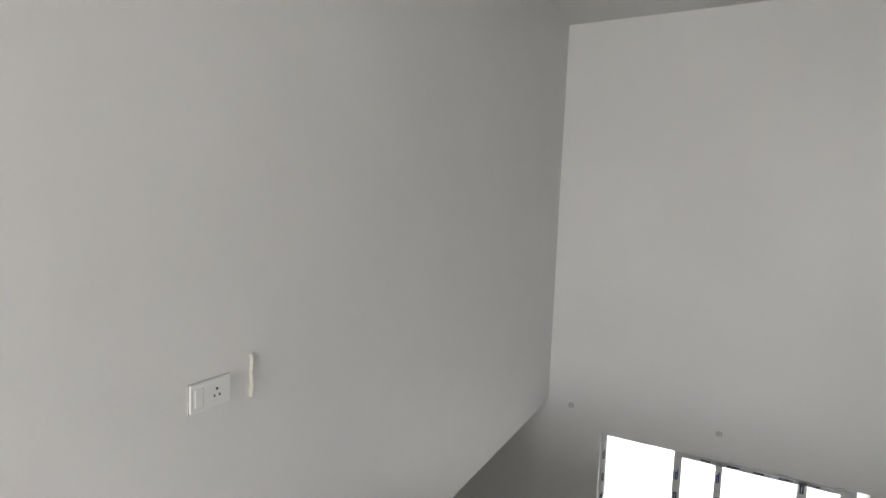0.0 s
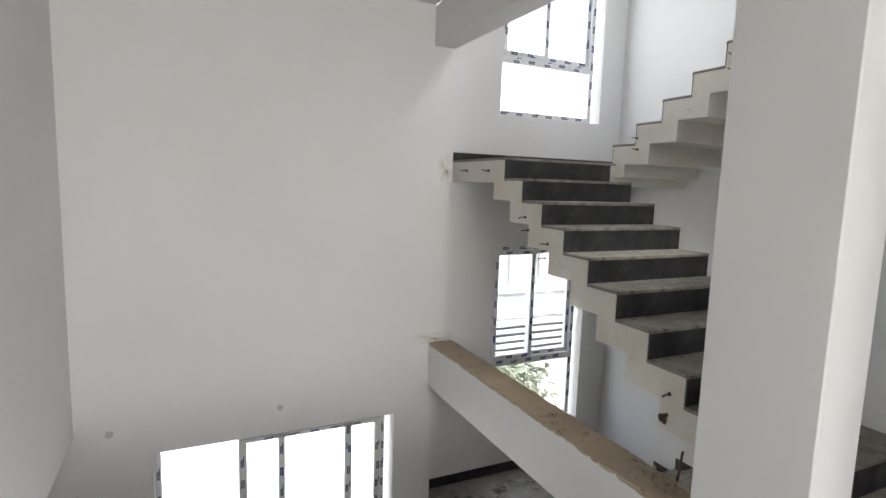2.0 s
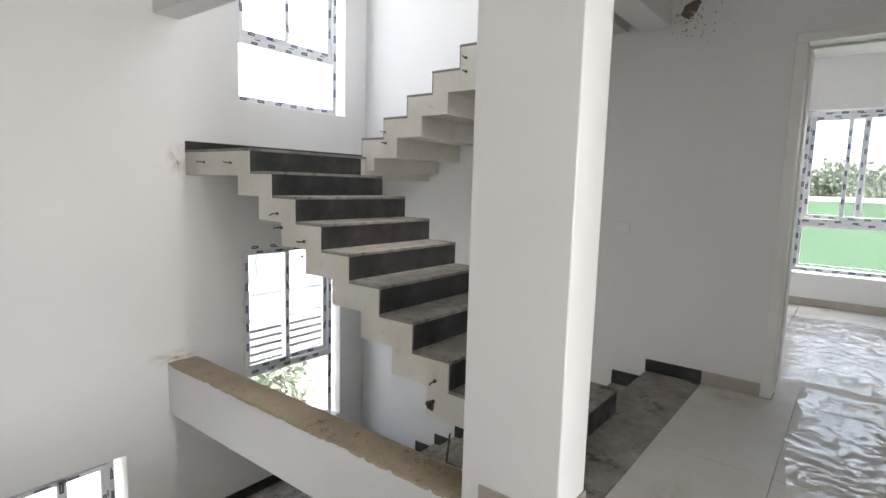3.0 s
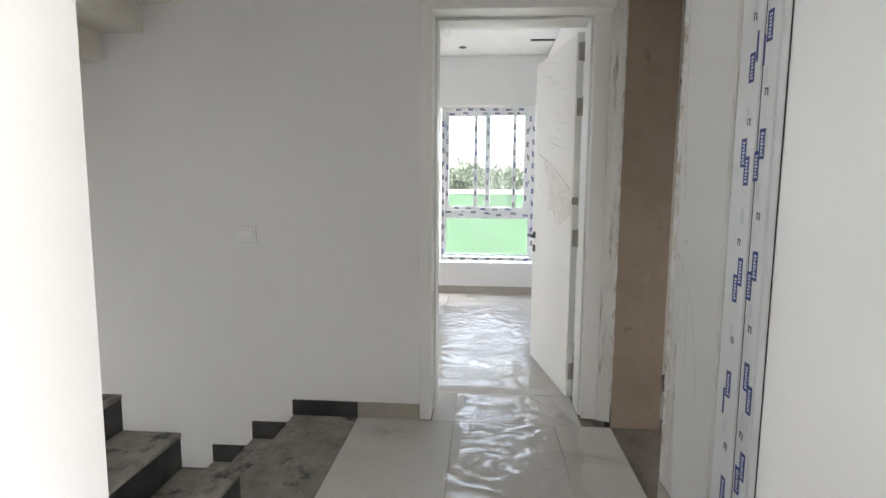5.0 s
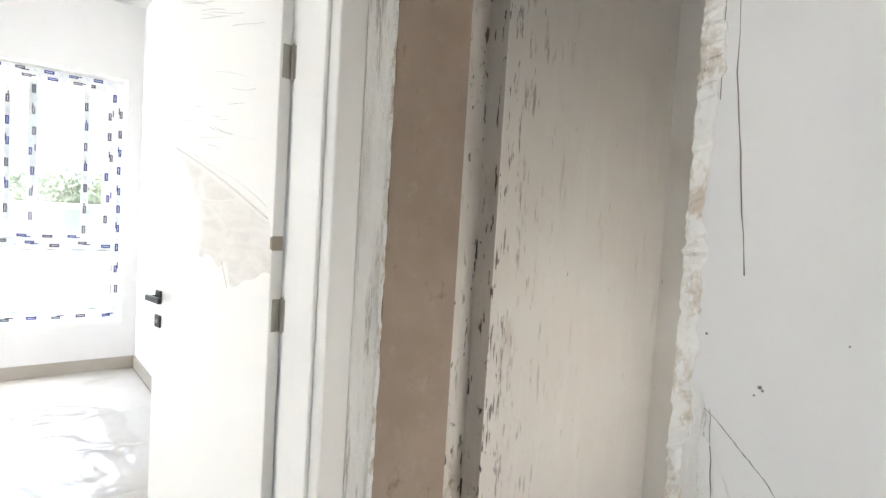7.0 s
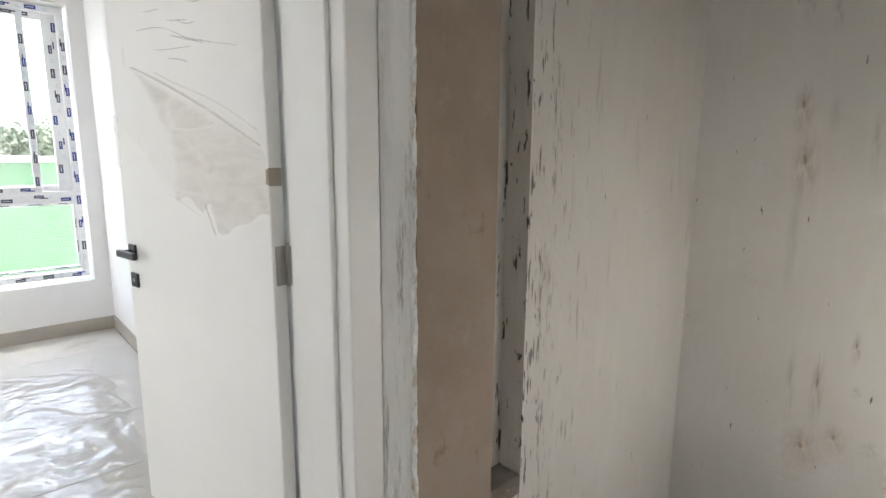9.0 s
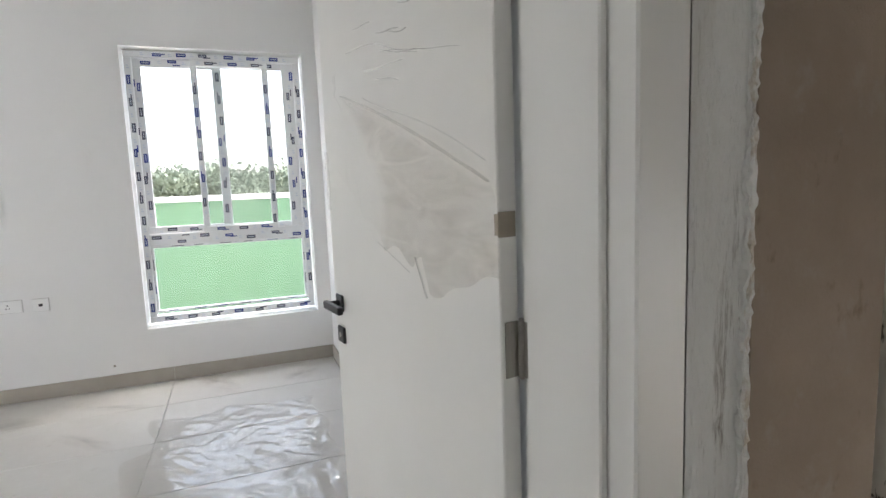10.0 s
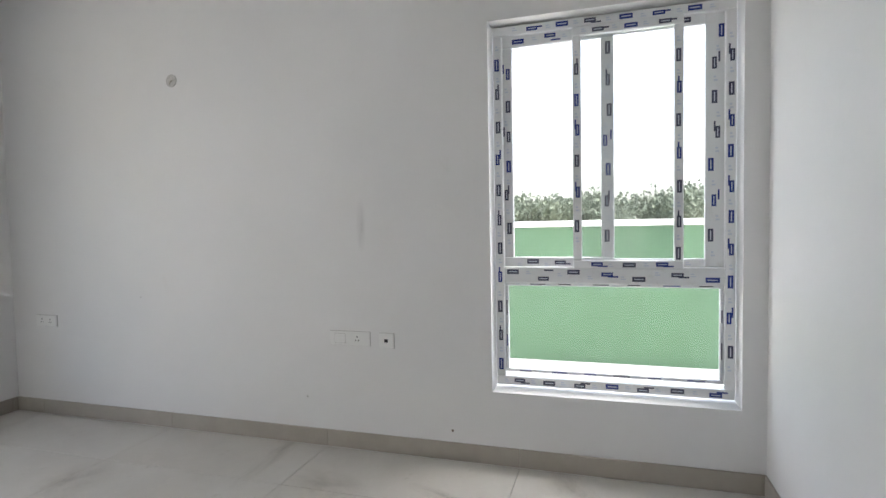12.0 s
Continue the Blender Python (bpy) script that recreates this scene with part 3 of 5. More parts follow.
flight("stair_low_flight", "lower stair flight with black granite risers", FA_X0, FA_X1, 2.39, -20 * R, 1, 10)
solid("stair_head_strip", bbox(2.616, EAST - 0.001, 1.985, 2.39, -0.02, 0.001, 0.002), DUSTY, "dusty black granite strip at the head of the stairs", "floor strip", "structure")

# stepped black granite skirting beside the stairs
sk = thing("stair_skirting", "stepped black granite skirting on the white walls", "skirting", "structure")
part("skirting_piece", bbox(EAST - 0.012, EAST, 1.985, 2.395, 0.001, 0.098, 0.0015), GRANITE, sk)
for k in range(1, 10):
    y = 2.395 + GO * (k - 1)
    part("skirting_piece", bbox(EAST - 0.012, EAST, y, y + GO - 0.001, -R * k, -R * k + 0.112, 0.0015), GRANITE, sk)
part("skirting_piece", bbox(EAST - 0.012, EAST, 4.77, STAIR_Y, -10 * R, -10 * R + 0.1, 0.0015), GRANITE, sk)
part("skirting_piece", bbox(2.44, EAST, STAIR_Y - 0.012, STAIR_Y, -10 * R, -10 * R + 0.1, 0.0015), GRANITE, sk)
part("skirting_piece", bbox(2.66, FB_X0 + 0.85, STAIR_Y - 0.012, STAIR_Y, 10 * R, 10 * R + 0.075, 0.0015), GRANITE, sk)

# rail anchors left in the stair sides
def anchor(x, y, z, bent=0.0):
    bm = bmesh.new()
    tube(bm, [(x, y, z), (x - 0.045, y - 0.004, z), (x - 0.075, y - 0.02, z + bent)], 0.0045, 8)
    rod(bm, (x - 0.006, y, z), (x, y, z), 0.011, 10)
    solid("rail_anchor", bm, RUST, "short bent steel rail anchor in the stair edge", "anchor bolt", group="rail anchors on the stairs")


for k, (y, z) in enumerate(((4.337, 1.196), (4.291, 1.103), (4.045, 1.027), (4.064, 0.926), (2.914, 0.36), (2.921, 0.242), (5.30, 1.55), (4.913, 1.545))):
    anchor(FA_X0, y, z, 0.004 * ((k * 7) % 5 - 2))
for k, (y, z) in enumerate(((4.43, 1.857), (4.421, 1.763), (3.601, 2.371), (3.597, 2.272))):
    anchor(FB_X0, y, z, 0.003 * (k % 3 - 1))
bm = bmesh.new()
bmesh.ops.create_icosphere(bm, subdivisions=2, radius=0.03)
for v in bm.verts:
    v.co *= 1 + 0.5 * noise.noise(v.co * 60)
    v.co.x *= 0.12
solid("broken_plaster", bm, RUST, "small broken hole in the plaster of the stair edge", "plaster damage", at=pose(FA_X0, 2.945, 0.215))
bm = bbox(-0.012, 0.012, -0.003, 0.003, -0.16, 0.12, 0.001)
rod(bm, (0, -0.006, 0.08), (0, 0.006, 0.08), 0.005, 8)
solid("steel_strap", bm, RUST, "rusty upright steel strap on the beam edge", "steel strap", at=pose(2.635, 2.80, -0.02, 4, 3, 20))
bm = bmesh.new()
rnd = random.Random(12)
for _ in range(140):
    a, d = rnd.uniform(0, 6.283), abs(rnd.gauss(0, 0.09))
    r = rnd.uniform(0.004, 0.013)
    m = pose(2.53 + math.cos(a) * d * 0.45, 2.70 + math.sin(a) * d * 1.5, -0.045 + r * 0.3, rnd.uniform(0, 90), rnd.uniform(0, 90), 0)
    bmesh.ops.create_cube(bm, size=r * 1.6, matrix=m @ Matrix.Diagonal((1, rnd.uniform(.5, 1.4), rnd.uniform(.4, .9), 1)))
solid("rubble", bm, CONCRETE, "small brown mortar rubble on the beam top", "rubble", "stuff")

# ---------------------------------------------------------------- ragged plaster edges, scratches and drips
def ragged(name, label, corner, seed, z0, z1, wide, normal, along, material):
    """A strip of broken plaster up a wall corner, with an uneven outer edge."""
    rnd = random.Random(seed)
    bm, prev, n, drift = bmesh.new(), None, 320, 0.0
    nv, av = Vector(normal), Vector(along)
    for i in range(n + 1):
        z = z0 + (z1 - z0) * i / n
        drift = drift * 0.86 + rnd.uniform(-0.5, 0.5) * 0.4
        w = wide * (0.75 + 0.2 * drift + 0.5 * noise.noise(Vector((z * 9, seed, 0))) + 0.25 * noise.noise(Vector((z * 33, seed, 3)))) + rnd.uniform(-0.06, 0.06) * wide
        bite = 0.008 * noise.noise(Vector((z * 16, seed, 5))) + 0.006 * noise.noise(Vector((z * 45, seed, 9)))
        o = Vector((*corner, z))
        row = [bm.verts.new(o + nv * h + av * d) for d, h in ((-0.004 + bite, 0.0), (-0.003 + bite + rnd.uniform(-.002, .002), 0.005 + rnd.uniform(0, .004)),
                                                              (w * 0.5, 0.005 + rnd.uniform(-.003, .005)), (w, 0.002), (w + 0.002, -0.002))]
        if prev:
            for k in range(4):
                bm.faces.new((prev[k], prev[k + 1], row[k + 1], row[k]))
        prev = row
    bmesh.ops.recalc_face_normals(bm, faces=bm.faces)
    return solid(name, bm, material, label, "plaster edge", "structure")


ragged("trim_nib_edge", "crumbling white plaster edge beside bare cement", (4.765, 0.452), 5, 0.12, 2.95, 0.05, (0, 1, 0), (1, 0, 0), ROUGHP)
ragged("trim_nib_edge", "crumbling white plaster edge on bare cement", (4.765, 0.452), 8, 0.12, 2.95, 0.012, (-1, 0, 0), (0, -1, 0), CRUMB)
ragged("trim_shaft_edge", "crumbling plaster edge of the shaft opening", (3.83, SIDE), 6, 0.02, 2.58, 0.032, (0, 1, 0), (-1, 0, 0), CRUMB)
ragged("trim_shaft_edge", "crumbling plaster edge inside the shaft opening", (3.83, SIDE), 9, 0.02, 2.58, 0.10, (1, 0, 0), (0, -1, 0), CRUMB)


def streak(name, label, pts, width, material):
    """A thin dried run or scratch on the corridor wall; pts are (x, z)."""
    rnd, bm, prev = random.Random(len(pts) * 13 + int(pts[0][0] * 1000)), bmesh.new(), None
    fine = []
    for (x0, z0), (x1, z1) in zip(pts, pts[1:]):
        for i in range(10):
            fine.append((x0 + (x1 - x0) * i / 10 + rnd.uniform(-.0012, .0012), z0 + (z1 - z0) * i / 10))
    fine.append(pts[-1])
    for i, (x, z) in enumerate(fine):
        w = width * rnd.uniform(0.3, 1.0)
        row = [bm.verts.new((x - w, SIDE + 0.0008, z)), bm.verts.new((x + w, SIDE + 0.0008, z))]
        if prev:
            bm.faces.new((*prev, row[1], row[0]))
        prev = row
    return solid(name, bm, material, label, "wall stain", "structure")


streak("stain_run", "thin dark dried run on the white wall", [(3.800, 2.30), (3.777, 1.70), (3.741, 1.381)], 0.0014, SCREED)
streak("stain_run", "thin dark dried run on the white wall", [(3.815, 2.2), (3.80, 1.66)], 0.0011, SCREED)
streak("stain_scratch", "curved dark scratch on the white wall", [(3.81, 1.174), (3.77, 1.15), (3.73, 1.115), (3.685, 1.075), (3.645, 1.025), (3.592, 0.916), (3.55, 0.76), (3.53, 0.60)], 0.0013, SCREED)
streak("stain_scratch", "curved pale grey scratch on the white wall", [(3.80, 1.14), (3.76, 1.09), (3.72, 1.0), (3.70, 0.86), (3.69, 0.70)], 0.004, ROUGHP)
streak("stain_scratch", "curved pale grey scratch on the white wall", [(3.79, 1.08), (3.75, 0.98), (3.735, 0.85), (3.735, 0.62)], 0.004, ROUGHP)
streak("stain_scratch", "thin dark scratch on the white wall", [(3.66, 0.97), (3.652, 0.88), (3.655, 0.72)], 0.0010, SCREED)
streak("stain_scratch", "thin dark scratch on the white wall", [(3.775, 1.16), (3.76, 1.0), (3.71, 0.80)], 0.0010, SCREED)
bm = bmesh.new()
rnd = random.Random(40)
rows = []
for i in range(21):
    z = 1.20 - i * 0.055
    w = 0.03 + 0.10 * (i / 20) ** 0.7 + rnd.uniform(-0.012, 0.012)
    rows.append([bm.verts.new((3.828 - a * w, SIDE + 0.0006 + 0.003 * (1 - a), z)) for a in (0, 0.5, 1)])
for a, b in zip(rows, rows[1:]):
    for k in range(2):
        bm.faces.new((a[k], a[k + 1], b[k + 1], b[k]))
solid("patch_plaster", bm, ROUGHP, "patch of bare plaster beside the shaft opening", "plaster patch", "structure")
bm = bmesh.new()
for x, z, r in ((3.705, 1.214, 0.003), (3.712, 1.20, 0.0016), (3.701, 1.21, 0.002), (3.79, 1.28, 0.0022), (3.60, 1.30, 0.0014), (3.66, 0.83, 0.0016), (3.55, 1.52, 0.0014)):
    rod(bm, (x, SIDE - 0.001, z), (x, SIDE + 0.001, z), r, 9)
solid("dirt_specks", bm, SCREED, "small dark dirt specks on the white wall", "dirt", "stuff")
bm = bmesh.new()
for x, z, r in ((2.05, 0.17, 0.008), (3.0, 0.30, 0.004), (4.3, 0.9, 0.003)):
    rod(bm, (BX + 0.001, x, z), (BX - 0.001, x, z), r, 8)
solid("dirt_specks_bedroom", bm, SCREED, "small dark dirt specks on the bedroom wall", "dirt", "stuff")

def soft_stain(name, colour, strength, lo, hi):
    """A stain that fades out towards its rim."""
    m = mat(name, colour, 0.75)
    g = node(m, "ShaderNodeTexGradient")
    g.gradient_type = "SPHERICAL"
    link(m, coords(m), g.inputs["Vector"])
    k = node(m, "ShaderNodeMath")
    k.operation = "MULTIPLY"
    k.inputs[1].default_value = strength
    link(m, both(m, g.outputs["Fac"], noise_fac(m, 1.4, 5, 0.65, (1, 1, 1), lo, hi)), k.inputs[0])
    link(m, k.outputs[0], m.node_tree.nodes["Principled BSDF"].inputs["Alpha"])
    return m


SMUDGE = soft_stain("grey_smudge", (0.56, 0.55, 0.53), 0.4, 0.2, 1.0)
OCHRE = soft_stain("ochre_damp", (0.68, 0.48, 0.33), 0.6, 0.4, 0.65)
DAMP = soft_stain("brown_damp", (0.54, 0.46, 0.37), 0.4, 0.42, 0.7)


def stain(label, material, m):
    bm = bmesh.new()
    bmesh.ops.create_circle(bm, cap_ends=True, segments=20, radius=1.0)
    ob = solid("stain_smudge", bm, material, label, "wall stain", "structure", at=m)
    return ob


stain("faint grey smudge on the white bedroom wall", SMUDGE,
      Matrix.Translation((BX - 0.0015, 2.60, 1.37)) @ Matrix.Rotation(-math.pi / 2, 4, "Y") @ Matrix.Diagonal((0.17, 0.035, 1, 1)))
BACK_STAINS = ((4.474, 1.60, .045, .13, OCHRE), (4.445, 1.36, .06, .17, OCHRE), (4.46, 1.05, .03, .30, SMUDGE), (4.405, 0.36, .025, .24, DAMP), (4.356, 1.57, .03, .09, SMUDGE),
               (4.30, 0.38, .03, .20, OCHRE), (4.216, 0.167, .05, .09, OCHRE), (4.162, 0.41, .025, .035, DAMP), (4.089, 0.18, .04, .05, DAMP), (4.21, 1.45, .02, .16, DAMP),
               (4.494, 2.034, .03, .08, DAMP), (4.391, 1.98, .03, .10, DAMP), (4.18, 0.6, .02, .09, OCHRE), (4.33, 0.08, .09, .12, OCHRE))
for i, (x, z, w, h, m) in enumerate(BACK_STAINS):
    stain("brown damp streak on the shaft plaster", m, Matrix.Translation((x, SHAFT_BACK + 0.001 + 0.0004 * i, z)) @ Matrix.Rotation(-math.pi / 2, 4, "X") @ Matrix.Diagonal((w, h, 1, 1)))
stain("ochre damp mark at the beam end", OCHRE, Matrix.Translation((2.43, VOID_Y - 0.002, -0.01)) @ Matrix.Rotation(math.pi / 2, 4, "X") @ Matrix.Diagonal((0.24, 0.07, 1, 1)))
stain("ochre damp mark at the landing end", OCHRE, Matrix.Translation((2.50, VOID_Y - 0.002, 1.56)) @ Matrix.Rotation(math.pi / 2, 4, "X") @ Matrix.Diagonal((0.10, 0.16, 1, 1)))
SIDE_STAINS = ((-0.827, 0.374, .014, .05, DAMP), (-0.557, 1.69, .012, .17, DAMP), (-0.70, 0.95, .012, .12, DAMP), (-0.42, 1.25, .010, .16, DAMP))
for y, z, w, h, m in SIDE_STAINS:
    stain("dark run of mould on the shaft plaster", m, Matrix.Translation((4.9085, y, z)) @ Matrix.Rotation(-math.pi / 2, 4, "Y") @ Matrix.Diagonal((h, w, 1, 1)))
stain("rusty stain at the foot of the chase", OCHRE, Matrix.Translation((5.0105, -0.09, 0.36)) @ Matrix.Rotation(-math.pi / 2, 4, "Y") @ Matrix.Diagonal((0.14, 0.09, 1, 1)))

DUST = soft_stain("brown_floor_dust", (0.36, 0.28, 0.19), 0.4, 0.35, 0.7)
FLOOR_DUST = ((7.35, 3.25, .22, .10), (7.30, 2.62, .20, .13), (7.75, 2.05, .30, .07), (8.25, 1.98, .25, .06), (8.5, 3.1, .07, .5), (8.45, 1.35, .12, .35), (8.35, 0.75, .2, .12), (8.2, 2.6, .16, .3), (7.9, 4.0, .25, .2), (7.0, 2.2, .2, .1))
for i, (x, y, a, b) in enumerate(FLOOR_DUST):
    stain("brown dust mark on the cream floor tiles", DUST, Matrix.Translation((x, y, 0.0012 + 0.0002 * i)) @ Matrix.Rotation(0.4 * i, 4, "Z") @ Matrix.Diagonal((a, b, 1, 1)))
HALL_DUST = ((2.9, 1.75, .35, .12), (3.3, 0.62, .3, .08), (4.3, 0.6, .3, .08), (2.7, 1.3, .2, .15), (4.5, 1.75, .12, .2))
for i, (x, y, a, b) in enumerate(HALL_DUST):
    stain("brown dust mark on the cream hall tiles", DUST, Matrix.Translation((x, y, 0.0012 + 0.0002 * i)) @ Matrix.Rotation(0.7 * i, 4, "Z") @ Matrix.Diagonal((a, b, 1, 1)))

# broken hole at the top of the hall wall beside the beam
bm = bmesh.new()
rnd = random.Random(44)
ring = [(math.cos(a * 0.5236) * rnd.uniform(.7, 1.1), math.sin(a * 0.5236) * rnd.uniform(.7, 1.1)) for a in range(12)]
c = bm.verts.new((EAST - 0.0015, 2.27, 2.72))
vs = [bm.verts.new((EAST - 0.001, 2.27 + p * 0.06 - q * 0.03, 2.73 + q * 0.08)) for p, q in ring]
for i in range(12):
    bm.faces.new((c, vs[i], vs[(i + 1) % 12]))
solid("broken_hole", bm, BARK, "dark broken hole in the plaster under the ceiling", "plaster damage", "structure")
bm = bmesh.new()
for _ in range(60):
    y, z = 2.26 + rnd.gauss(0, 0.09), 2.66 + rnd.gauss(0, 0.08)
    r = rnd.uniform(0.004, 0.016)
    bmesh.ops.create_cube(bm, size=r, matrix=pose(EAST - 0.001, y, z, rnd.uniform(0, 90), 0, 0) @ Matrix.Diagonal((0.25, 1, rnd.uniform(.6, 1.6), 1)))
solid("plaster_spatter", bm, CONCRETE, "brown mortar spatter round the hole", "mortar", "stuff")

# ---------------------------------------------------------------- windows
STICKERS = {}


def sticker_mesh(w, h, dark):
    key = (w, h, dark)
    if key not in STICKERS:
        bm = box(bmesh.new(), -w / 2, w / 2, -0.0008, 0, -h / 2, h / 2, 0)
        if min(w, h) > 0.012:
            long_x, long_z = (0.36, 0.10) if w > h else (0.10, 0.36)
            box(bm, -w * long_x, w * long_x, -0.0011, -0.0007, -h * long_z, h * long_z, 1)
        STICKERS[key] = mesh_of("film_label", bm, DARKTAPE if dark else BLUE, PALE)
    return STICKERS[key]


def mark_mesh(w, h, upright):
    """A faint two-bar printed mark."""
    key = (w, h, upright, "mark")
    if key not in STICKERS:
        a, b = (w, h) if upright else (h, w)
        bm = box(bmesh.new(), -a / 2, a / 2, -0.0008, 0, -b / 2, -b / 6)
        box(bm, -a / 2, a / 6, -0.0008, 0, b / 6, b / 2)
        STICKERS[key] = mesh_of("film_mark", bm, PALE)
    return STICKERS[key]


def labels(member, u0, u1, z0, z1, y, rnd, big=1.0, dark=0.35):
    """Printed film labels along a member's front face."""
    upright = (z1 - z0) > (u1 - u0)
    a, b = (z0, z1) if upright else (u0, u1)
    width = (u1 - u0) if upright else (z1 - z0)
    s, k = a + rnd.uniform(0.03, 0.12) * big, rnd.randrange(4)

    def stick(name, long, short, p, c, shade):
        short = min(short, width * 0.7)
        c = max(-1, min(1, c)) * max(width - short - 0.004, 0) / 2 + ((u0 + u1) / 2 if upright else (z0 + z1) / 2)
        me = mark_mesh(short, long, upright) if name == "film_mark" else sticker_mesh(*((short, long) if upright else (long, short)), shade)
        part(name, me, None, member).location = (c, y, p) if upright else (p, y, c)

    while s < b - 0.05 * big:
        shade, side = rnd.random() < dark, rnd.choice((-0.8, -0.3, 0.2, 0.7))
        if k % 2:
            stick("film_mark", 0.026 * big, 0.018 * big, s, rnd.uniform(-0.5, 0.5), False)
        elif k % 4 == 0:
            stick("film_label", 0.066 * big, 0.026 * big, s, side, shade)
        else:
            stick("film_label", 0.060 * big, 0.022 * big, s, side, shade)
            stick("film_label", 0.052 * big, 0.008 * big, s + 0.03 * big, -side, shade)
        k += 1
        s += rnd.uniform(0.072, 0.098) * big


def window(name, label, at, members, panes, seed, big=1.0, dark=0.35, tape=True):
    """members: (part name, u0, u1, z0, z1, y0, y1); panes: (u0, u1, z0, z1, y, material)."""
    top, rnd = thing(name, label, "window", "structure", at=at), random.Random(seed)
    for kind, u0, u1, z0, z1, y0, y1 in members:
        m = part(kind, bbox(u0, u1, y0, y1, z0, z1, 0.004), PVC, top)
        if tape:
            labels(m, u0 + 0.006, u1 - 0.006, z0 + 0.006, z1 - 0.006, y0, rnd, big, dark)
    for u0, u1, z0, z1, y, m in panes:
        o = part("pane", box(bmesh.new(), u0, u1, y - 0.003, y + 0.003, z0, z1), m, top)
        o.visible_shadow = False
    return top


def framed(kind, u0, u1, z0, z1, y0, y1, w):
    """The four members of a rectangular frame."""
    return [(kind + "_rail", u0, u1, z0, z0 + w, y0, y1), (kind + "_rail", u0, u1, z1 - w, z1, y0, y1),
            (kind + "_stile", u0, u0 + w, z0 + w, z1 - w, y0, y1), (kind + "_stile", u1 - w, u1, z0 + w, z1 - w, y0, y1)]


# bedroom window: u runs along -y
b0, b1, bz0, bz1 = -1.80, -0.566, 0.438, 2.462
mem = framed("frame", b0, b1, bz0, bz1, 0.03, 0.11, 0.05)
mem += [("transom", b0 + 0.05, b1 - 0.05, 1.03, 1.12, 0.025, 0.11)]
mem += framed("sash", b0 + 0.035, -1.15, 1.105, 2.42, 0.06, 0.085, 0.068)[:]
mem += [("sash_stile", -0.705, b1 - 0.035, 1.12, 2.42, 0.062, 0.087), ("sash_rail", -1.15, -0.705, 1.105, 1.165, 0.062, 0.085), ("sash_rail", -1.15, -0.705, 2.36, 2.42, 0.062, 0.085)]
mem += framed("front_sash", -1.365, -0.81, 1.11, 2.41, 0.02, 0.05, 0.046)
pan = [(b0 + 0.10, -1.215, 1.17, 2.355, 0.072, GLASS), (-1.15, -0.705, 1.16, 2.365, 0.074, GLASS), (-1.32, -0.856, 1.15, 2.37, 0.036, GREENGLASS),
       (b0 + 0.05, b1 - 0.05, 0.50, 1.03, 0.07, GREENGLASS)]
mem += framed("bead", b0 + 0.05, b1 - 0.05, 0.512, 1.03, 0.045, 0.07, 0.02)
window("window_1", "tall white PVC window with taped profiles, sliding sashes above", pose(BX + 0.055, 0, 0, 0, 0, -90), mem, pan, 3, 1.0, 0.5)

# stairwell windows
def stair_window(name, seed, x0, x1, z0, z1, zt, dark):
    mem = framed("frame", x0, x1, z0, z1, 0.07, 0.14, 0.05)
    mem += [("transom", x0 + 0.05, x1 - 0.05, zt - 0.035, zt + 0.04, 0.068, 0.14)]
    mid = x0 + 0.47 * (x1 - x0)
    mem += framed("sash", x0 + 0.045, mid + 0.03, zt + 0.035, z1 - 0.045, 0.062, 0.10, 0.05)
    mem += framed("sash", mid - 0.02, x1 - 0.045, zt + 0.035, z1 - 0.045, 0.101, 0.135, 0.05)
    pan = [(x0 + 0.05, x1 - 0.05, z0 + 0.05, zt - 0.035, 0.11, GLASS), (x0 + 0.09, mid - 0.02, zt + 0.08, z1 - 0.09, 0.08, GLASS), (mid + 0.03, x1 - 0.09, zt + 0.08, z1 - 0.09, 0.115, GLASS)]
    return window(name, "white PVC stairwell window with taped profiles", pose(0, STAIR_Y, 0), mem, pan, seed, 1.1, dark)


stair_window("window_2", 7, W1[0] + 0.005, W1[1] - 0.06, W1[2] + 0.01, W1[3] - 0.005, -0.455, 0.7)
stair_window("window_3", 9, W2[0] + 0.005, W2[1] - 0.06, W2[2] + 0.01, W2[3] - 0.005, 2.67, 0.75)

# void window
g0, g1, gz0, gz1 = GW[0] + 0.004, GW[1] - 0.06, GW[2] + 0.01, GW[3] - 0.004
mem = framed("frame", g0, g1, gz0, gz1, 0.08, 0.15, 0.04)
mem += [("sash_stile", 0.70, 0.765, gz0 + .04, gz1 - .04, 0.06, 0.12), ("sash_stile", 1.02, 1.075, gz0 + .04, gz1 - .04, 0.06, 0.12),
        ("sash_stile", 1.60, 1.665, gz0 + .04, gz1 - .04, 0.06, 0.12), ("sash_rail", 0.765, g1 - 0.04, gz1 - 0.075, gz1 - 0.04, 0.06, 0.12),
        ("sash_stile", g1 - 0.10, g1 - 0.04, gz0 + .04, gz1 - .075, 0.065, 0.12)]
pan = [(g0 + 0.04, 0.70, gz0 + .04, gz1 - .04, 0.10, GLASS), (0.765, 1.02, gz0 + .04, gz1 - .075, 0.09, GLASS),
       (1.075, 1.60, gz0 + .04, gz1 - .075, 0.09, GLASS), (1.665, g1 - 0.10, gz0 + .04, gz1 - .075, 0.09, GLASS)]
window("window_4", "wide white PVC sliding window with taped profiles", pose(0, VOID_Y, 0), mem, pan, 11, 1.1, 0.75)

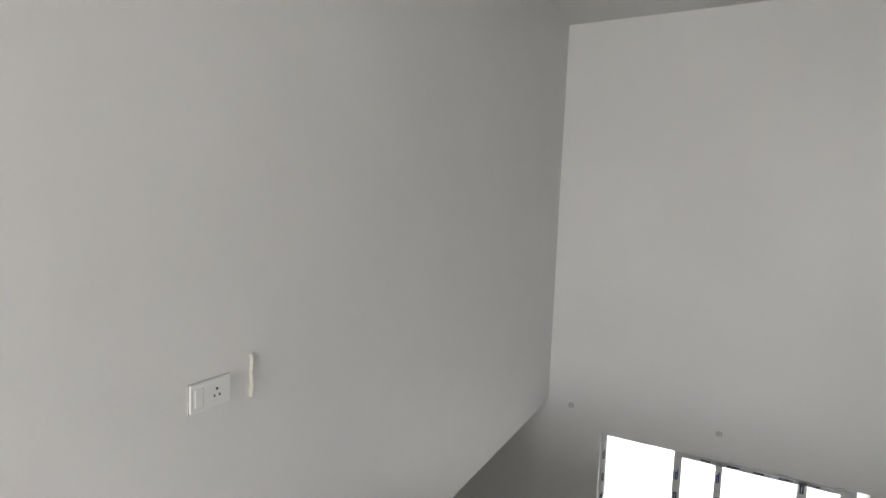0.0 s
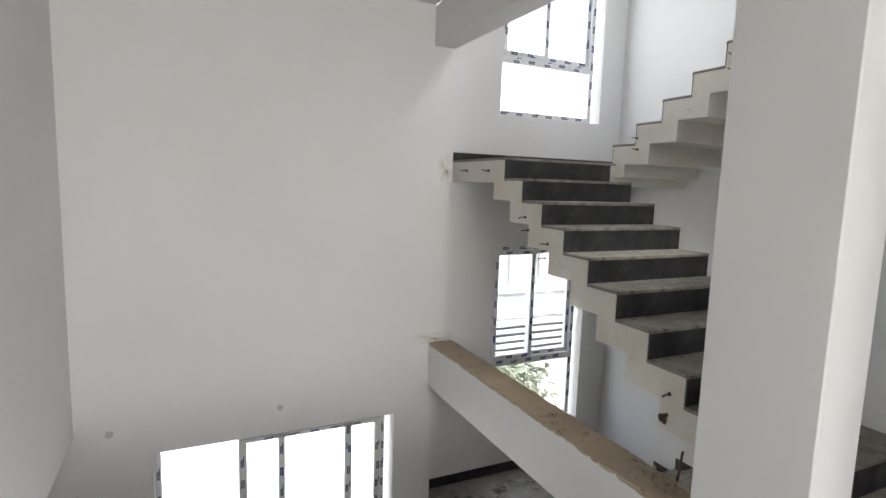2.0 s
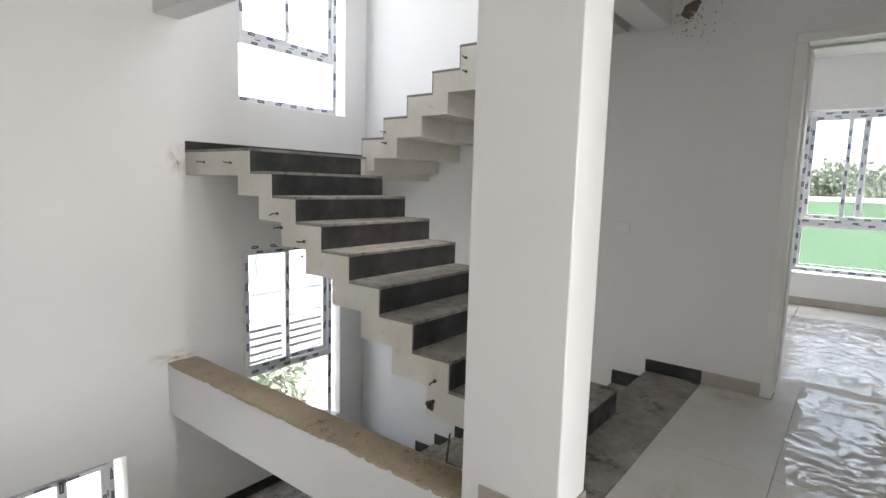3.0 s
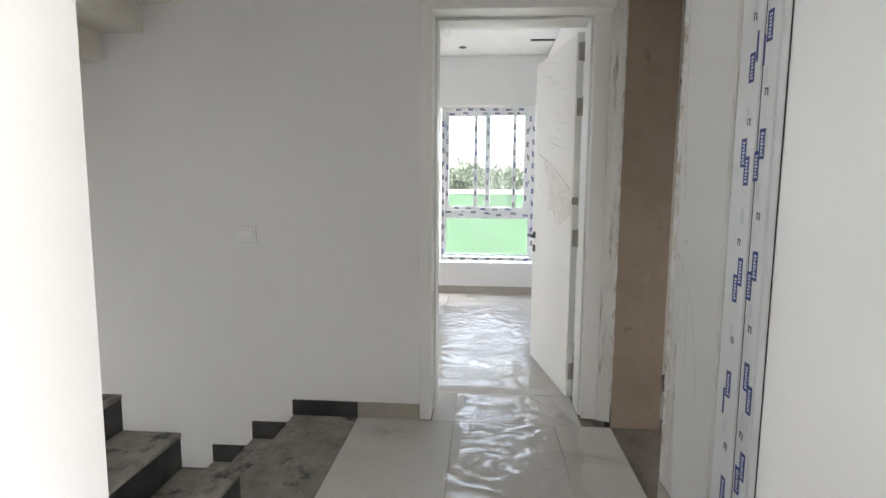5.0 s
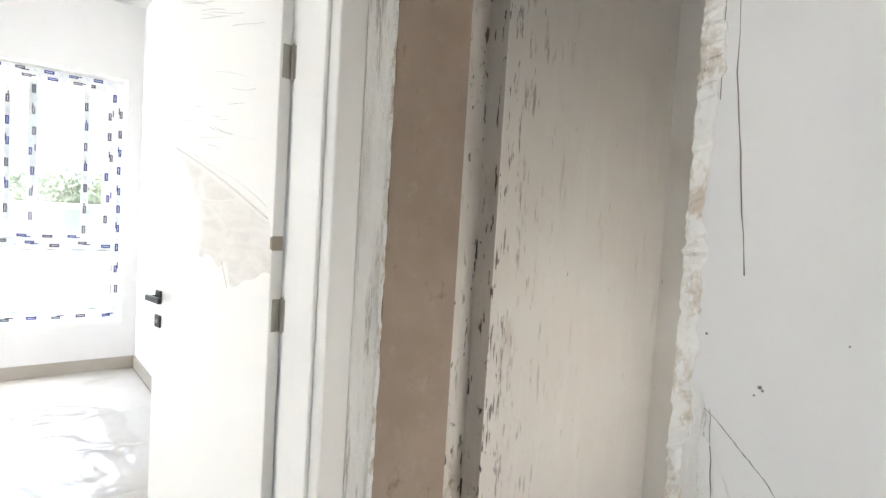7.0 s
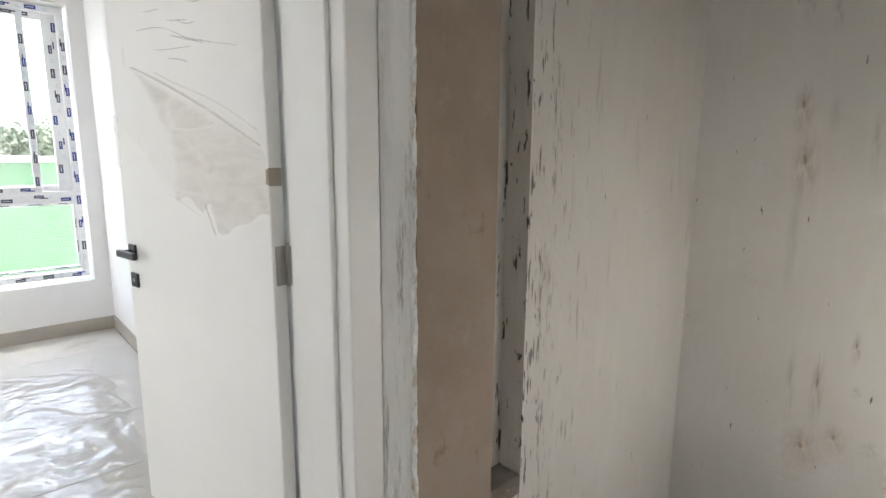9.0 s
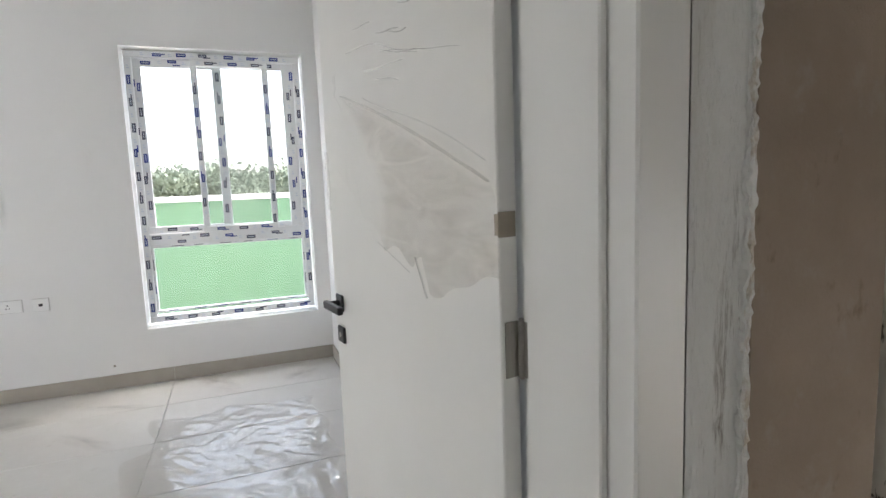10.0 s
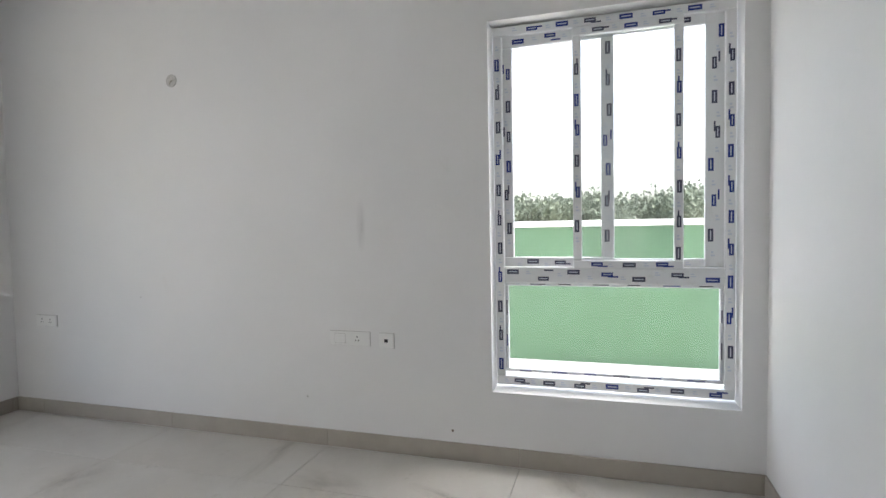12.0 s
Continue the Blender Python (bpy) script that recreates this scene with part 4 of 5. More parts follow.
# ---------------------------------------------------------------- white PVC door in the corridor wall: u runs along -x
door2 = thing("door_2", "white PVC door with frosted panel and film labels, closed", "door", "structure", at=pose(0, SIDE, 0, 0, 0, 180))
rnd = random.Random(21)
bm = box(bmesh.new(), -0.015, 0.015, -0.0008, 0, -0.043, 0.043, 0)
for i in range(7):
    box(bm, -0.006, 0.006 if i % 3 else 0.009, -0.0012, -0.0007, -0.034 + i * 0.010, -0.0275 + i * 0.010, 1)
big_label = mesh_of("film_label", bm, BLUE, PALE)
bar_label = mesh_of("film_bar", box(bmesh.new(), -0.005, 0.005, -0.0008, 0, -0.043, 0.043), BLUE)
bm = box(box(bmesh.new(), -0.009, -0.004, -0.0008, 0, -0.010, 0.012), 0.004, 0.009, -0.0008, 0, -0.012, 0.010)
mark_label = mesh_of("film_mark", box(bm, -0.004, 0.004, -0.0008, 0, 0.006, 0.010), DARKTAPE)
faint_label = mesh_of("film_mark", box(box(bmesh.new(), -0.009, -0.006, -0.0008, 0, -0.022, 0.022), 0.002, 0.006, -0.0008, 0, -0.022, 0.022), PALE)
for kind, u0, u1, z0, z1, y0, y1 in (
        ("frame_stile", -3.365, -3.232, 0.0, 2.32, 0.0, 0.07), ("frame_stile", -2.478, -2.34, 0.0, 2.32, 0.0, 0.07), ("frame_rail", -3.232, -2.478, 2.22, 2.32, 0.0, 0.07),
        ("leaf_stile", -3.226, -3.148, 0.01, 2.215, 0.004, 0.055), ("leaf_stile", -2.562, -2.484, 0.01, 2.215, 0.004, 0.055),
        ("leaf_rail", -3.148, -2.562, 0.01, 0.13, 0.004, 0.055), ("leaf_rail", -3.148, -2.562, 2.10, 2.215, 0.004, 0.055)):
    m = part(kind, bbox(u0, u1, y0, y1, z0, z1, 0.006, 2), PVC, door2)
    if "stile" in kind:
        z = z0 + rnd.uniform(0.08, 0.2)
        mid = u1 - 0.045 if kind == "frame_stile" and u0 < -3 else (u0 + u1) / 2
        while z < z1 - 0.12:
            off = rnd.choice((-0.010, 0.0, 0.008))
            for me, du, dz in ((big_label, off, 0.0), (bar_label if rnd.random() < 0.6 else big_label, off + rnd.choice((0.024, -0.024)), rnd.choice((-0.062, 0.055))),
                               (mark_label, off * 0.5, 0.145), (faint_label, off - 0.004, -0.135)):
                part(me.name.split(".")[0], me, None, m).location = (mid + du, y0, z + dz)
            z += rnd.uniform(0.30, 0.36)
    else:
        labels(m, u0 + 0.012, u1 - 0.012, z0 + 0.01, z1 - 0.01, y0, rnd, 1.5, 0.0)
part("frame_reveal", bbox(-3.388, -3.366, -0.001, 0.07, 0.0, 2.318, 0.002), ROUGHP, door2, "rough plaster strip beside the frame")
for u0, u1 in ((-3.147, -3.108), (-2.602, -2.563)):
    part("glazing_bead", bbox(u0, u1, 0.008, 0.03, 0.131, 2.099, 0.006, 2), PVC, door2)
# black strip behind the gap gives the frame seam its shade
part("seam_backing", box(bmesh.new(), -3.2318, -3.2262, 0.007, 0.05, 0.01, 2.215), HOLE, door2, "black backing standing in for shade in the seam")
part("glazing_gasket", bbox(-3.1075, -3.1035, 0.0105, 0.0138, 0.131, 2.099, 0.001), HOLE, door2, "black glazing gasket")
part("frosted_panel", box(bmesh.new(), -3.107, -2.603, 0.014, 0.022, 0.13, 2.10), FROST, door2, "white frosted glass panel")
bm = bbox(-2.545, -2.50, -0.006, 0.004, 0.98, 1.20, 0.004)
part("handle_plate", bm, PLASTIC, door2)
bm = bmesh.new()
tube(bm, [(-2.522, -0.004, 1.16), (-2.522, -0.044, 1.16), (-2.53, -0.046, 1.14), (-2.53, -0.046, 1.02)], 0.011, 10)
part("handle", bm, PLASTIC, door2)

# ---------------------------------------------------------------- bedroom door frame and open door
fr = thing("door_frame", "off-white lacquered deep timber door frame", "door frame", "structure")
part("jamb", bbox(4.80, 5.113, 0.522, 0.612, 0.0, 2.405, 0.004), DOORPAINT, fr)
part("jamb", bbox(4.694, 5.085, 1.533, 1.604, 0.0, 2.405, 0.004), DOORPAINT, fr)
part("head", bbox(4.694, 5.085, 0.522, 1.604, 2.405, 2.469, 0.004), DOORPAINT, fr)
part("stop", bbox(4.86, 5.035, 0.612, 0.626, 0.0, 2.39, 0.003), DOORPAINT, fr)
part("stop", bbox(4.86, 5.035, 1.519, 1.533, 0.0, 2.39, 0.003), DOORPAINT, fr)
part("stop", bbox(4.86, 5.035, 0.612, 1.533, 2.39, 2.405, 0.003), DOORPAINT, fr)

LEAF_L, LEAF_T, LEAF_H = 0.945, 0.045, 2.39
HINGE = pose(5.11, 0.612, 0, 0, 0, 10.0)
door = thing("door_1", "open off-white lacquered flush door with plastic film", "door", "structure", at=HINGE)
T = LEAF_T
part("leaf", bbox(0.012, LEAF_L, 0.001, T, 0.012, LEAF_H, 0.003), DOORPAINT, door)
for z in (0.19, 1.09, 1.93, 2.27):
    bm = bmesh.new()
    box(bm, 0.0095, 0.0125, 0.006, 0.036, z - 0.055, z + 0.055)
    box(bm, -0.032, 0.004, -0.0005, 0.0025, z - 0.055, z + 0.055)
    for i in range(5):
        rod(bm, (0.004, 0.002, z - 0.055 + i * 0.022), (0.004, 0.002, z - 0.055 + i * 0.022 + 0.0205), 0.0075, 12)
    rod(bm, (0.004, 0.002, z - 0.06), (0.004, 0.002, z + 0.06), 0.005, 10)
    for sz in (-0.035, 0.0, 0.035):
        rod(bm, (0.0085, 0.02, z + sz), (0.0098, 0.02, z + sz), 0.004, 8)
    part("hinge", bm, STEEL, door, "brushed steel butt hinge")
for side in (1, -1):
    f = T if side > 0 else 0.001
    a, b = sorted((f, f + side * 0.009))
    hd = part("handle", bbox(LEAF_L - 0.085, LEAF_L - 0.03, a, b, 1.008, 1.063, 0.003), BLACK, door, "black lever handle on a square rose")
    part("lever_neck", rod(bmesh.new(), (LEAF_L - 0.058, f + side * 0.008, 1.035), (LEAF_L - 0.058, f + side * 0.05, 1.035), 0.010, 12), BLACK, hd)
    a, b = sorted((f + side * 0.040, f + side * 0.058))
    part("lever", bbox(LEAF_L - 0.185, LEAF_L - 0.044, a, b, 1.022, 1.048, 0.005, 2), BLACK, hd)
    a, b = sorted((f, f + side * 0.009))
    lp = part("lock_plate", bbox(LEAF_L - 0.085, LEAF_L - 0.03, a, b, 0.90, 0.955, 0.003), BLACK, door, "black square lock plate")
    part("keyhole", rod(bmesh.new(), (LEAF_L - 0.058, f + side * 0.009, 0.928), (LEAF_L - 0.058, f + side * 0.011, 0.928), 0.009, 12), STEEL, lp)


# torn protective film hanging on the door
def ridge(d, width, height):
    return height * math.exp(-(d / width) ** 2)


def film_sheet():
    bm, nu, nz = bmesh.new(), 200, 240
    grid = {}
    for i in range(nu + 1):
        u = 0.955 * i / nu
        bottom = 1.172 + 0.06 * max(0, 1 - u / 0.2) + 0.008 * math.sin(u * 19) + 0.006 * math.sin(u * 47)
        bottom += 0.075 * min(1.0, max(0.0, (u - 0.265) / 0.03)) - 0.03 * math.exp(-((u - 0.345) / 0.03) ** 2)
        bottom += 0.22 * min(1.0, max(0.0, (u - 0.50) / 0.35)) ** 0.8
        for j in range(nz + 1):
            z = bottom + (2.37 - bottom) * (j / nz) ** 1.25
            c1 = z - (1.408 + 0.365 * u)
            c2 = z - (1.333 + 0.36 * max(0.0, (u - 0.25) / 0.52) ** 2.2)
            d = 0.0
            if u < 0.80:
                d += ridge(c1, 0.02, 0.010) + ridge(c1 - 0.035, 0.012, 0.005) + ridge(c2, 0.02, 0.008)
                d += ridge(c1 - 0.075 - 0.05 * u, 0.008, 0.004) + ridge(c1 - 0.12 - 0.07 * u, 0.008, 0.003)
            if z < 1.70:
                k = (1.69 - z) / 0.5
                for du, hgt in ((0.07, 0.009), (0.13, 0.007), (0.20, 0.010), (0.30, 0.006)):
                    d += ridge(u - (0.775 - du * k - 0.02), 0.008 + 0.008 * k, hgt * min(1, k * 2))
            if c1 < 0:
                d += 0.003 + min(1.0, -c1 / 0.10) * 0.006 * noise.noise(Vector((u * 6 + z * 2, z * 13 - u * 4, 0.3))) + min(1.0, -c1 / 0.10) * 0.003 * noise.noise(Vector((u * 14 + z * 8, z * 30, 1.7)))
            else:
                d += 0.0018 * noise.noise(Vector((u * 8 - z * 6, z * 34 - u * 10, 3.1)))
            grid[i, j] = bm.verts.new((0.005 + u, T + 0.004 + max(-0.002, d), z))
    for i in range(nu):
        for j in range(nz):
            f = bm.faces.new((grid[i, j], grid[i + 1, j], grid[i + 1, j + 1], grid[i, j + 1]))
            f.smooth = True
    return bm


def fold(path, width, lift, seed):
    """A raised pleat of doubled film; path(s) gives (u, z) for s from 0 to 1."""
    bm, prev, rnd, n = bmesh.new(), None, random.Random(seed), 60
    for i in range(n + 1):
        s = i / n
        u, z = path(s)
        a, b = path(min(1, s + 0.01)), path(max(0, s - 0.01))
        t = Vector((a[0] - b[0], a[1] - b[1])).normalized()
        w = width * (0.25 + 0.75 * math.sin(math.pi * min(1, max(0, s))) ** 0.5) * (0.75 + 0.5 * noise.noise(Vector((s * 9, seed, 0))))
        row = [bm.verts.new((u - t.y * k, T + h, z + t.x * k)) for k, h in ((-w, 0.0165), (0.0, 0.0165 + lift), (w, 0.017))]
        if prev:
            for k in range(2):
                bm.faces.new((prev[k], prev[k + 1], row[k + 1], row[k])).smooth = True
        prev = row
    return bm


film = solid("plastic_film", film_sheet(), FILM, "torn crumpled translucent plastic film taped on the door", "plastic film", at=HINGE)
film.visible_shadow = False
part("masking_tape", bbox(0.0125, 0.022, T + 0.0005, T + 0.002, 1.312, 1.352, 0), TAPE, film, "yellowed masking tape")
bm, prev, rnd = bmesh.new(), None, random.Random(71)
for i in range(25):
    z = 1.34 + 0.19 * i / 24
    w = 0.028 + 0.014 * noise.noise(Vector((z * 30, 1.3, 0)))
    row = [bm.verts.new((LEAF_L + 0.004 - w * k, T + 0.002 + 0.006 * math.sin(3.14 * k) + 0.003 * noise.noise(Vector((k * 3, z * 40, 2))), z)) for k in (0, 0.33, 0.66, 1)]
    if prev:
        for k in range(3):
            bm.faces.new((prev[k], prev[k + 1], row[k + 1], row[k])).smooth = True
    prev = row
part("film_scrap", bm, SOFTFOLD, film, "torn brownish scrap of film on the leaf edge")
FOLDS = [(lambda s: (0.01 + 0.72 * s, 1.408 + 0.365 * (0.01 + 0.72 * s) + 0.012 * math.sin(s * 3.1)), 0.006, 0.008),
         (lambda s: (0.02 + 0.55 * s, 1.443 + 0.372 * (0.02 + 0.55 * s) + 0.01 * math.sin(s * 5)), 0.003, 0.005),
         (lambda s: (0.262 + 0.05 * s, 1.155 + 0.09 * s), 0.004, 0.005),
         (lambda s: (0.345 + 0.18 * s, 1.205 + 0.06 * s), 0.003, 0.003)]
for i, (path, width, lift) in enumerate(FOLDS):
    part("fold", fold(path, width, lift, i + 1), FOLD if i == 0 else SOFTFOLD, film, "beige doubled pleat of film" if i == 0 else "")
rnd = random.Random(19)
for i in range(22):
    u0, z0, l = rnd.uniform(0.05, 0.5), rnd.uniform(1.62, 2.3), rnd.uniform(0.08, 0.3)
    z0 = max(z0, 1.47 + 0.365 * (u0 + l))
    k = rnd.uniform(0.1, 0.32)
    part("wrinkle", fold(lambda s: (u0 + l * s, z0 + l * k * s + 0.004 * math.sin(s * 4 + i)), rnd.uniform(0.0015, 0.003), 0.004, i + 40), THINFOLD, film)
part("masking_tape", bbox(0.0105, 0.0118, 0.006, T + 0.0015, 1.308, 1.356, 0), TAPE, film)

# ---------------------------------------------------------------- skirting
bb = thing("baseboard_bedroom", "beige tile skirting along the bedroom walls", "skirting", "structure")
y = BY0
while y < BY1 - 0.01:
    e = min(y + (1.2 if y > BY0 else 1.218), BY1)
    part("skirting_tile", bbox(BX - 0.012, BX, y + 0.001, e - 0.001, 0.0, 0.104, 0.0015), SKIRT, bb)
    y = e
x = 5.02
while x < BX - 0.02:
    e = min(x + 0.6, BX - 0.013)
    part("skirting_tile", bbox(x + 0.001, e - 0.001, BY0, BY0 + 0.012, 0.0, 0.104, 0.0015), SKIRT, bb)
    part("skirting_tile", bbox(x + 0.001, e - 0.001, BY1 - 0.012, BY1, 0.0, 0.104, 0.0015), SKIRT, bb)
    x = e
bb = thing("baseboard_hall", "beige tile skirting in the hall", "skirting", "structure")
part("skirting_tile", bbox(EAST - 0.012, EAST, 1.605, 1.984, 0.0, 0.098, 0.0015), SKIRT, bb)
part("skirting_tile", bbox(2.333, 2.345, 2.022, 2.40, 0.0, 0.10, 0.0015), SKIRT, bb)
part("skirting_tile", bbox(2.333, 2.612, 2.010, 2.022, 0.0, 0.10, 0.0015), SKIRT, bb)
part("skirting_tile", bbox(3.39, 3.83, SIDE, SIDE + 0.012, 0.0, 0.16, 0.0015), SKIRT, bb)

# ---------------------------------------------------------------- fittings
def plate(name, label, at, w, h, holes, rocker=None):
    top = thing(name, label, "wall plate", at=at)
    # grey rim just wider than the plate, drawn as its shade line
    part("plate_shade_rim", bbox(-w / 2 - 0.002, w / 2 + 0.002, -0.003, 0, -h / 2 - 0.002, h / 2 + 0.002, 0), GAP_SHADE, top, "grey rim that draws the shade line round the plate")
    part("plate", bbox(-w / 2, w / 2, -0.012, -0.003, -h / 2, h / 2, 0.003, 2), PLASTIC, top)
    for r in rocker or ():
        part("rocker_gap_shade", bbox(r[0] - 0.0015, r[1] + 0.0015, -0.0128, -0.0118, r[2] - 0.0015, r[3] + 0.0015, 0), GAP_SHADE, top)
        part("rocker", bbox(r[0], r[1], -0.015, -0.011, r[2], r[3], 0.0015), PLASTIC, top)
    for hx, hz, a, b in holes:
        part("socket_hole", box(bmesh.new(), hx - a, hx + a, -0.0124, -0.0115, hz - b, hz + b), HOLE, top)
    return top


three = [(0.0, 0.012, 0.004, 0.004), (-0.009, -0.009, 0.003, 0.004), (0.010, -0.009, 0.003, 0.004)]
plate("light_switch", "white plastic rocker switch plate on the hall wall", pose(EAST, 2.652, 1.123, 0, 0, -90), 0.112, 0.088, [], [(-0.04, 0.04, -0.028, 0.028)])
plate("wall_socket", "white plastic socket plate on the void side wall", pose(WEST, 1.655, 0.715, 0, 0, 90), 0.146, 0.09, [(x + 0.02, z, a, b) for x, z, a, b in three], [(-0.06, -0.03, -0.03, 0.03)])
plate("wall_socket", "white double socket plate on the bedroom wall", pose(BX, 2.69, 0.684, 0, 0, -90), 0.265, 0.085, [(x + 0.05, z, a, b) for x, z, a, b in three], [(-0.10, -0.03, -0.028, 0.028)])
plate("data_socket", "white square outlet with a dark port", pose(BX, 2.45, 0.68, 0, 0, -90), 0.095, 0.088, [(0, 0, 0.012, 0.01)])
plate("wall_socket", "white socket plate low on the bedroom wall", pose(BX, 5.195, 0.705, 0, 0, -90), 0.2, 0.082, [(x - 0.04, z, a, b) for x, z, a, b in three] + [(x + 0.04, z, a, b) for x, z, a, b in three])


def lamp_point(name, label, at, r=0.042):
    """A round wall box with a short stub of cable."""
    top = thing(name, label, "wall lamp point", at=at)
    bm = bmesh.new()
    rod(bm, (0, -0.004, 0), (0, 0, 0), r, 24)
    part("cover", bm, FILLER, top, "grey filler disc")
    bm = bmesh.new()
    tube(bm, [(0.01, -0.004, 0.0), (0.006, -0.02, -0.01), (-0.002, -0.022, -0.03)], 0.004, 6)
    part("cable_stub", bm, CABLE, top)
    return top


lamp_point("wall_lamp_point", "round capped lamp point on the bedroom wall", pose(BX, 3.958, 2.356, 0, 0, -90))
lamp_point("wall_lamp_point", "small capped lamp point over the void window", pose(1.026, VOID_Y, -0.48), 0.025)
lamp_point("wall_lamp_point", "small filled lamp point on the void wall", pose(-0.20, VOID_Y, -0.50), 0.028)
bm = tube(bmesh.new(), [(WEST, 1.818, 0.80), (WEST + 0.012, 1.816, 0.785), (WEST + 0.018, 1.806, 0.75), (WEST + 0.016, 1.812, 0.70), (WEST, 1.822, 0.655)], 0.0075, 8)
solid("cable_loop", bm, CABLE, "short pale cable loop sticking out of the wall", "cable")

# bedroom ceiling fittings
vent = thing("ceiling_vent", "dark linear air grille slot in the bedroom ceiling", "air vent")
part("slot", box(bmesh.new(), 7.10, 7.26, 0.55, 1.45, BCEIL - 0.012, BCEIL - 0.002), GRATE, vent)
for i in range(5):
    part("slat", bbox(7.105 + i * 0.036, 7.113 + i * 0.036, 0.55, 1.45, BCEIL - 0.022, BCEIL - 0.010, 0.001), PLASTIC, vent)
vent2 = thing("ceiling_slot", "narrow dark slot in the bedroom ceiling", "air vent")
part("slot", bbox(7.93, 7.99, 0.45, 0.72, BCEIL - 0.010, BCEIL - 0.002, 0.001), GRATE, vent2)
sp = thing("downlight_hole", "empty round downlight cutout with hanging wire", "downlight hole")
part("rim", rod(bmesh.new(), (8.25, 1.51, BCEIL - 0.006), (8.25, 1.51, BCEIL), 0.045, 24), GRATE, sp)
bm = tube(bmesh.new(), [(7.0, 1.62, BCEIL), (7.01, 1.60, BCEIL - 0.10), (7.0, 1.585, BCEIL - 0.17), (7.015, 1.60, BCEIL - 0.21), (7.01, 1.64, BCEIL - 0.17), (7.0, 1.66, BCEIL - 0.08)], 0.004, 6)
solid("ceiling_wire", bm, CABLE, "thin loose wire loop hanging from the bedroom ceiling", "wire")

# ---------------------------------------------------------------- loose timber against the PVC door
# (plank pose set from its two ends)
P0, P1 = Vector((3.16, 0.535, 0.03)), Vector((2.62, 0.50, 0.75))
axis = (P1 - P0).normalized()
m = Matrix.Translation(P0) @ axis.to_track_quat("X", "Z").to_matrix().to_4x4()
solid("timber_plank", bbox(-0.02, (P1 - P0).length, -0.015, 0.015, -0.045, 0.045, 0.004), WOOD, "rough brown timber plank leaning on the PVC door", "plank", at=m)

# ---------------------------------------------------------------- outdoors
solid("ground", box(bmesh.new(), -400, 400, -400, 400, -3.9, -3.6), GROUNDM, "bare and grassy ground reaching the horizon", "ground", "structure")
solid("terrace", box(bmesh.new(), BX + 0.23, 13.0, -14, 18, -0.7, -0.5), PAVE, "pale paved roof terrace outside the bedroom", "terrace", "structure")
par = thing("terrace_parapet", "green turf-clad parapet wall with a white coping", "parapet wall", "structure")
part("turf_wall", box(bmesh.new(), 13.0, 13.2, -14, 18, -0.5, 1.30), TURF, par, "green artificial turf cladding")
part("coping", bbox(12.95, 13.25, -14, 18, 1.30, 1.38, 0.01), RENDERW, par, "white coping")
solid("yard_paving", box(bmesh.new(), -6, 12, STAIR_Y + 0.5, 11.2, -3.6, -3.3), PAVE, "pale concrete paved yard", "paving", "structure")

house = thing("neighbour_house", "white rendered neighbouring house with grey louvred panel", "house")
part("wall", wall_cells(bmesh.new(), "x", -2, 16, 11.2, 11.6, -3.6, 5.4, [(6.2, 7.9, -0.9, 0.6), (8.1, 9.6, -0.9, 0.6)]), RENDERW, house)
part("roof", bbox(-2.4, 16.4, 10.8, 20, 5.4, 5.7, 0.02), RENDERW, house)
for x0, x1 in ((6.2, 7.9), (8.1, 9.6)):
    w = part("window", box(bmesh.new(), x0, x1, 11.4, 11.42, -0.9, 0.6), EXTGLASS, house)
    for a in (x0, (x0 + x1) / 2 - 0.03, x1 - 0.06):
        part("frame", bbox(a, a + 0.06, 11.3, 11.42, -0.9, 0.6, 0.005), GREYCLAD, w)
    part("sill", bbox(x0 - 0.05, x1 + 0.05, 11.05, 11.25, -1.0, -0.9, 0.01), GREYCLAD, w)
part("panel", bbox(5.9, 10.4, 11.1, 11.2, -1.55, -1.0, 0.01), GREYCLAD, house)
for i in range(7):
    z = -1.65 - i * 0.17
    part("louvre", bbox(5.9, 10.4, 11.0, 11.19, z - 0.10, z, 0.008), GREYCLAD, house)


def shrub(x, y, z, seed, size, count):
    rnd = random.Random(seed)
    bm = bmesh.new()
    for _ in range(count):
        a, h = rnd.uniform(0, 6.283), rnd.uniform(0.1, 1) * size
        d = rnd.uniform(0.1, 0.6) * size
        p = Vector((math.cos(a) * d, math.sin(a) * d, h))
        q = Euler((rnd.uniform(-0.9, 0.9), rnd.uniform(-0.9, 0.9), rnd.uniform(0, 6.3))).to_matrix()
        l, w = size * rnd.uniform(0.18, 0.34), size * 0.05
        vs = [bm.verts.new(p + q @ Vector(c)) for c in ((0, 0, 0), (l * .5, w, .02), (l, 0, -.03), (l * .5, -w, .02))]
        bm.faces.new(vs)
    return solid("shrub", bm, LEAF, "small leafy green garden shrub in the yard", "shrub", group="yard shrubs", at=pose(x, y, z))


for i, (x, y, s) in enumerate(((5.1, 8.6, 0.9), (5.8, 8.9, 0.7), (4.5, 8.2, 0.6), (6.0, 9.6, 1.3), (6.6, 9.9, 1.0))):
    shrub(x, y, -3.3, 30 + i, s, 160)


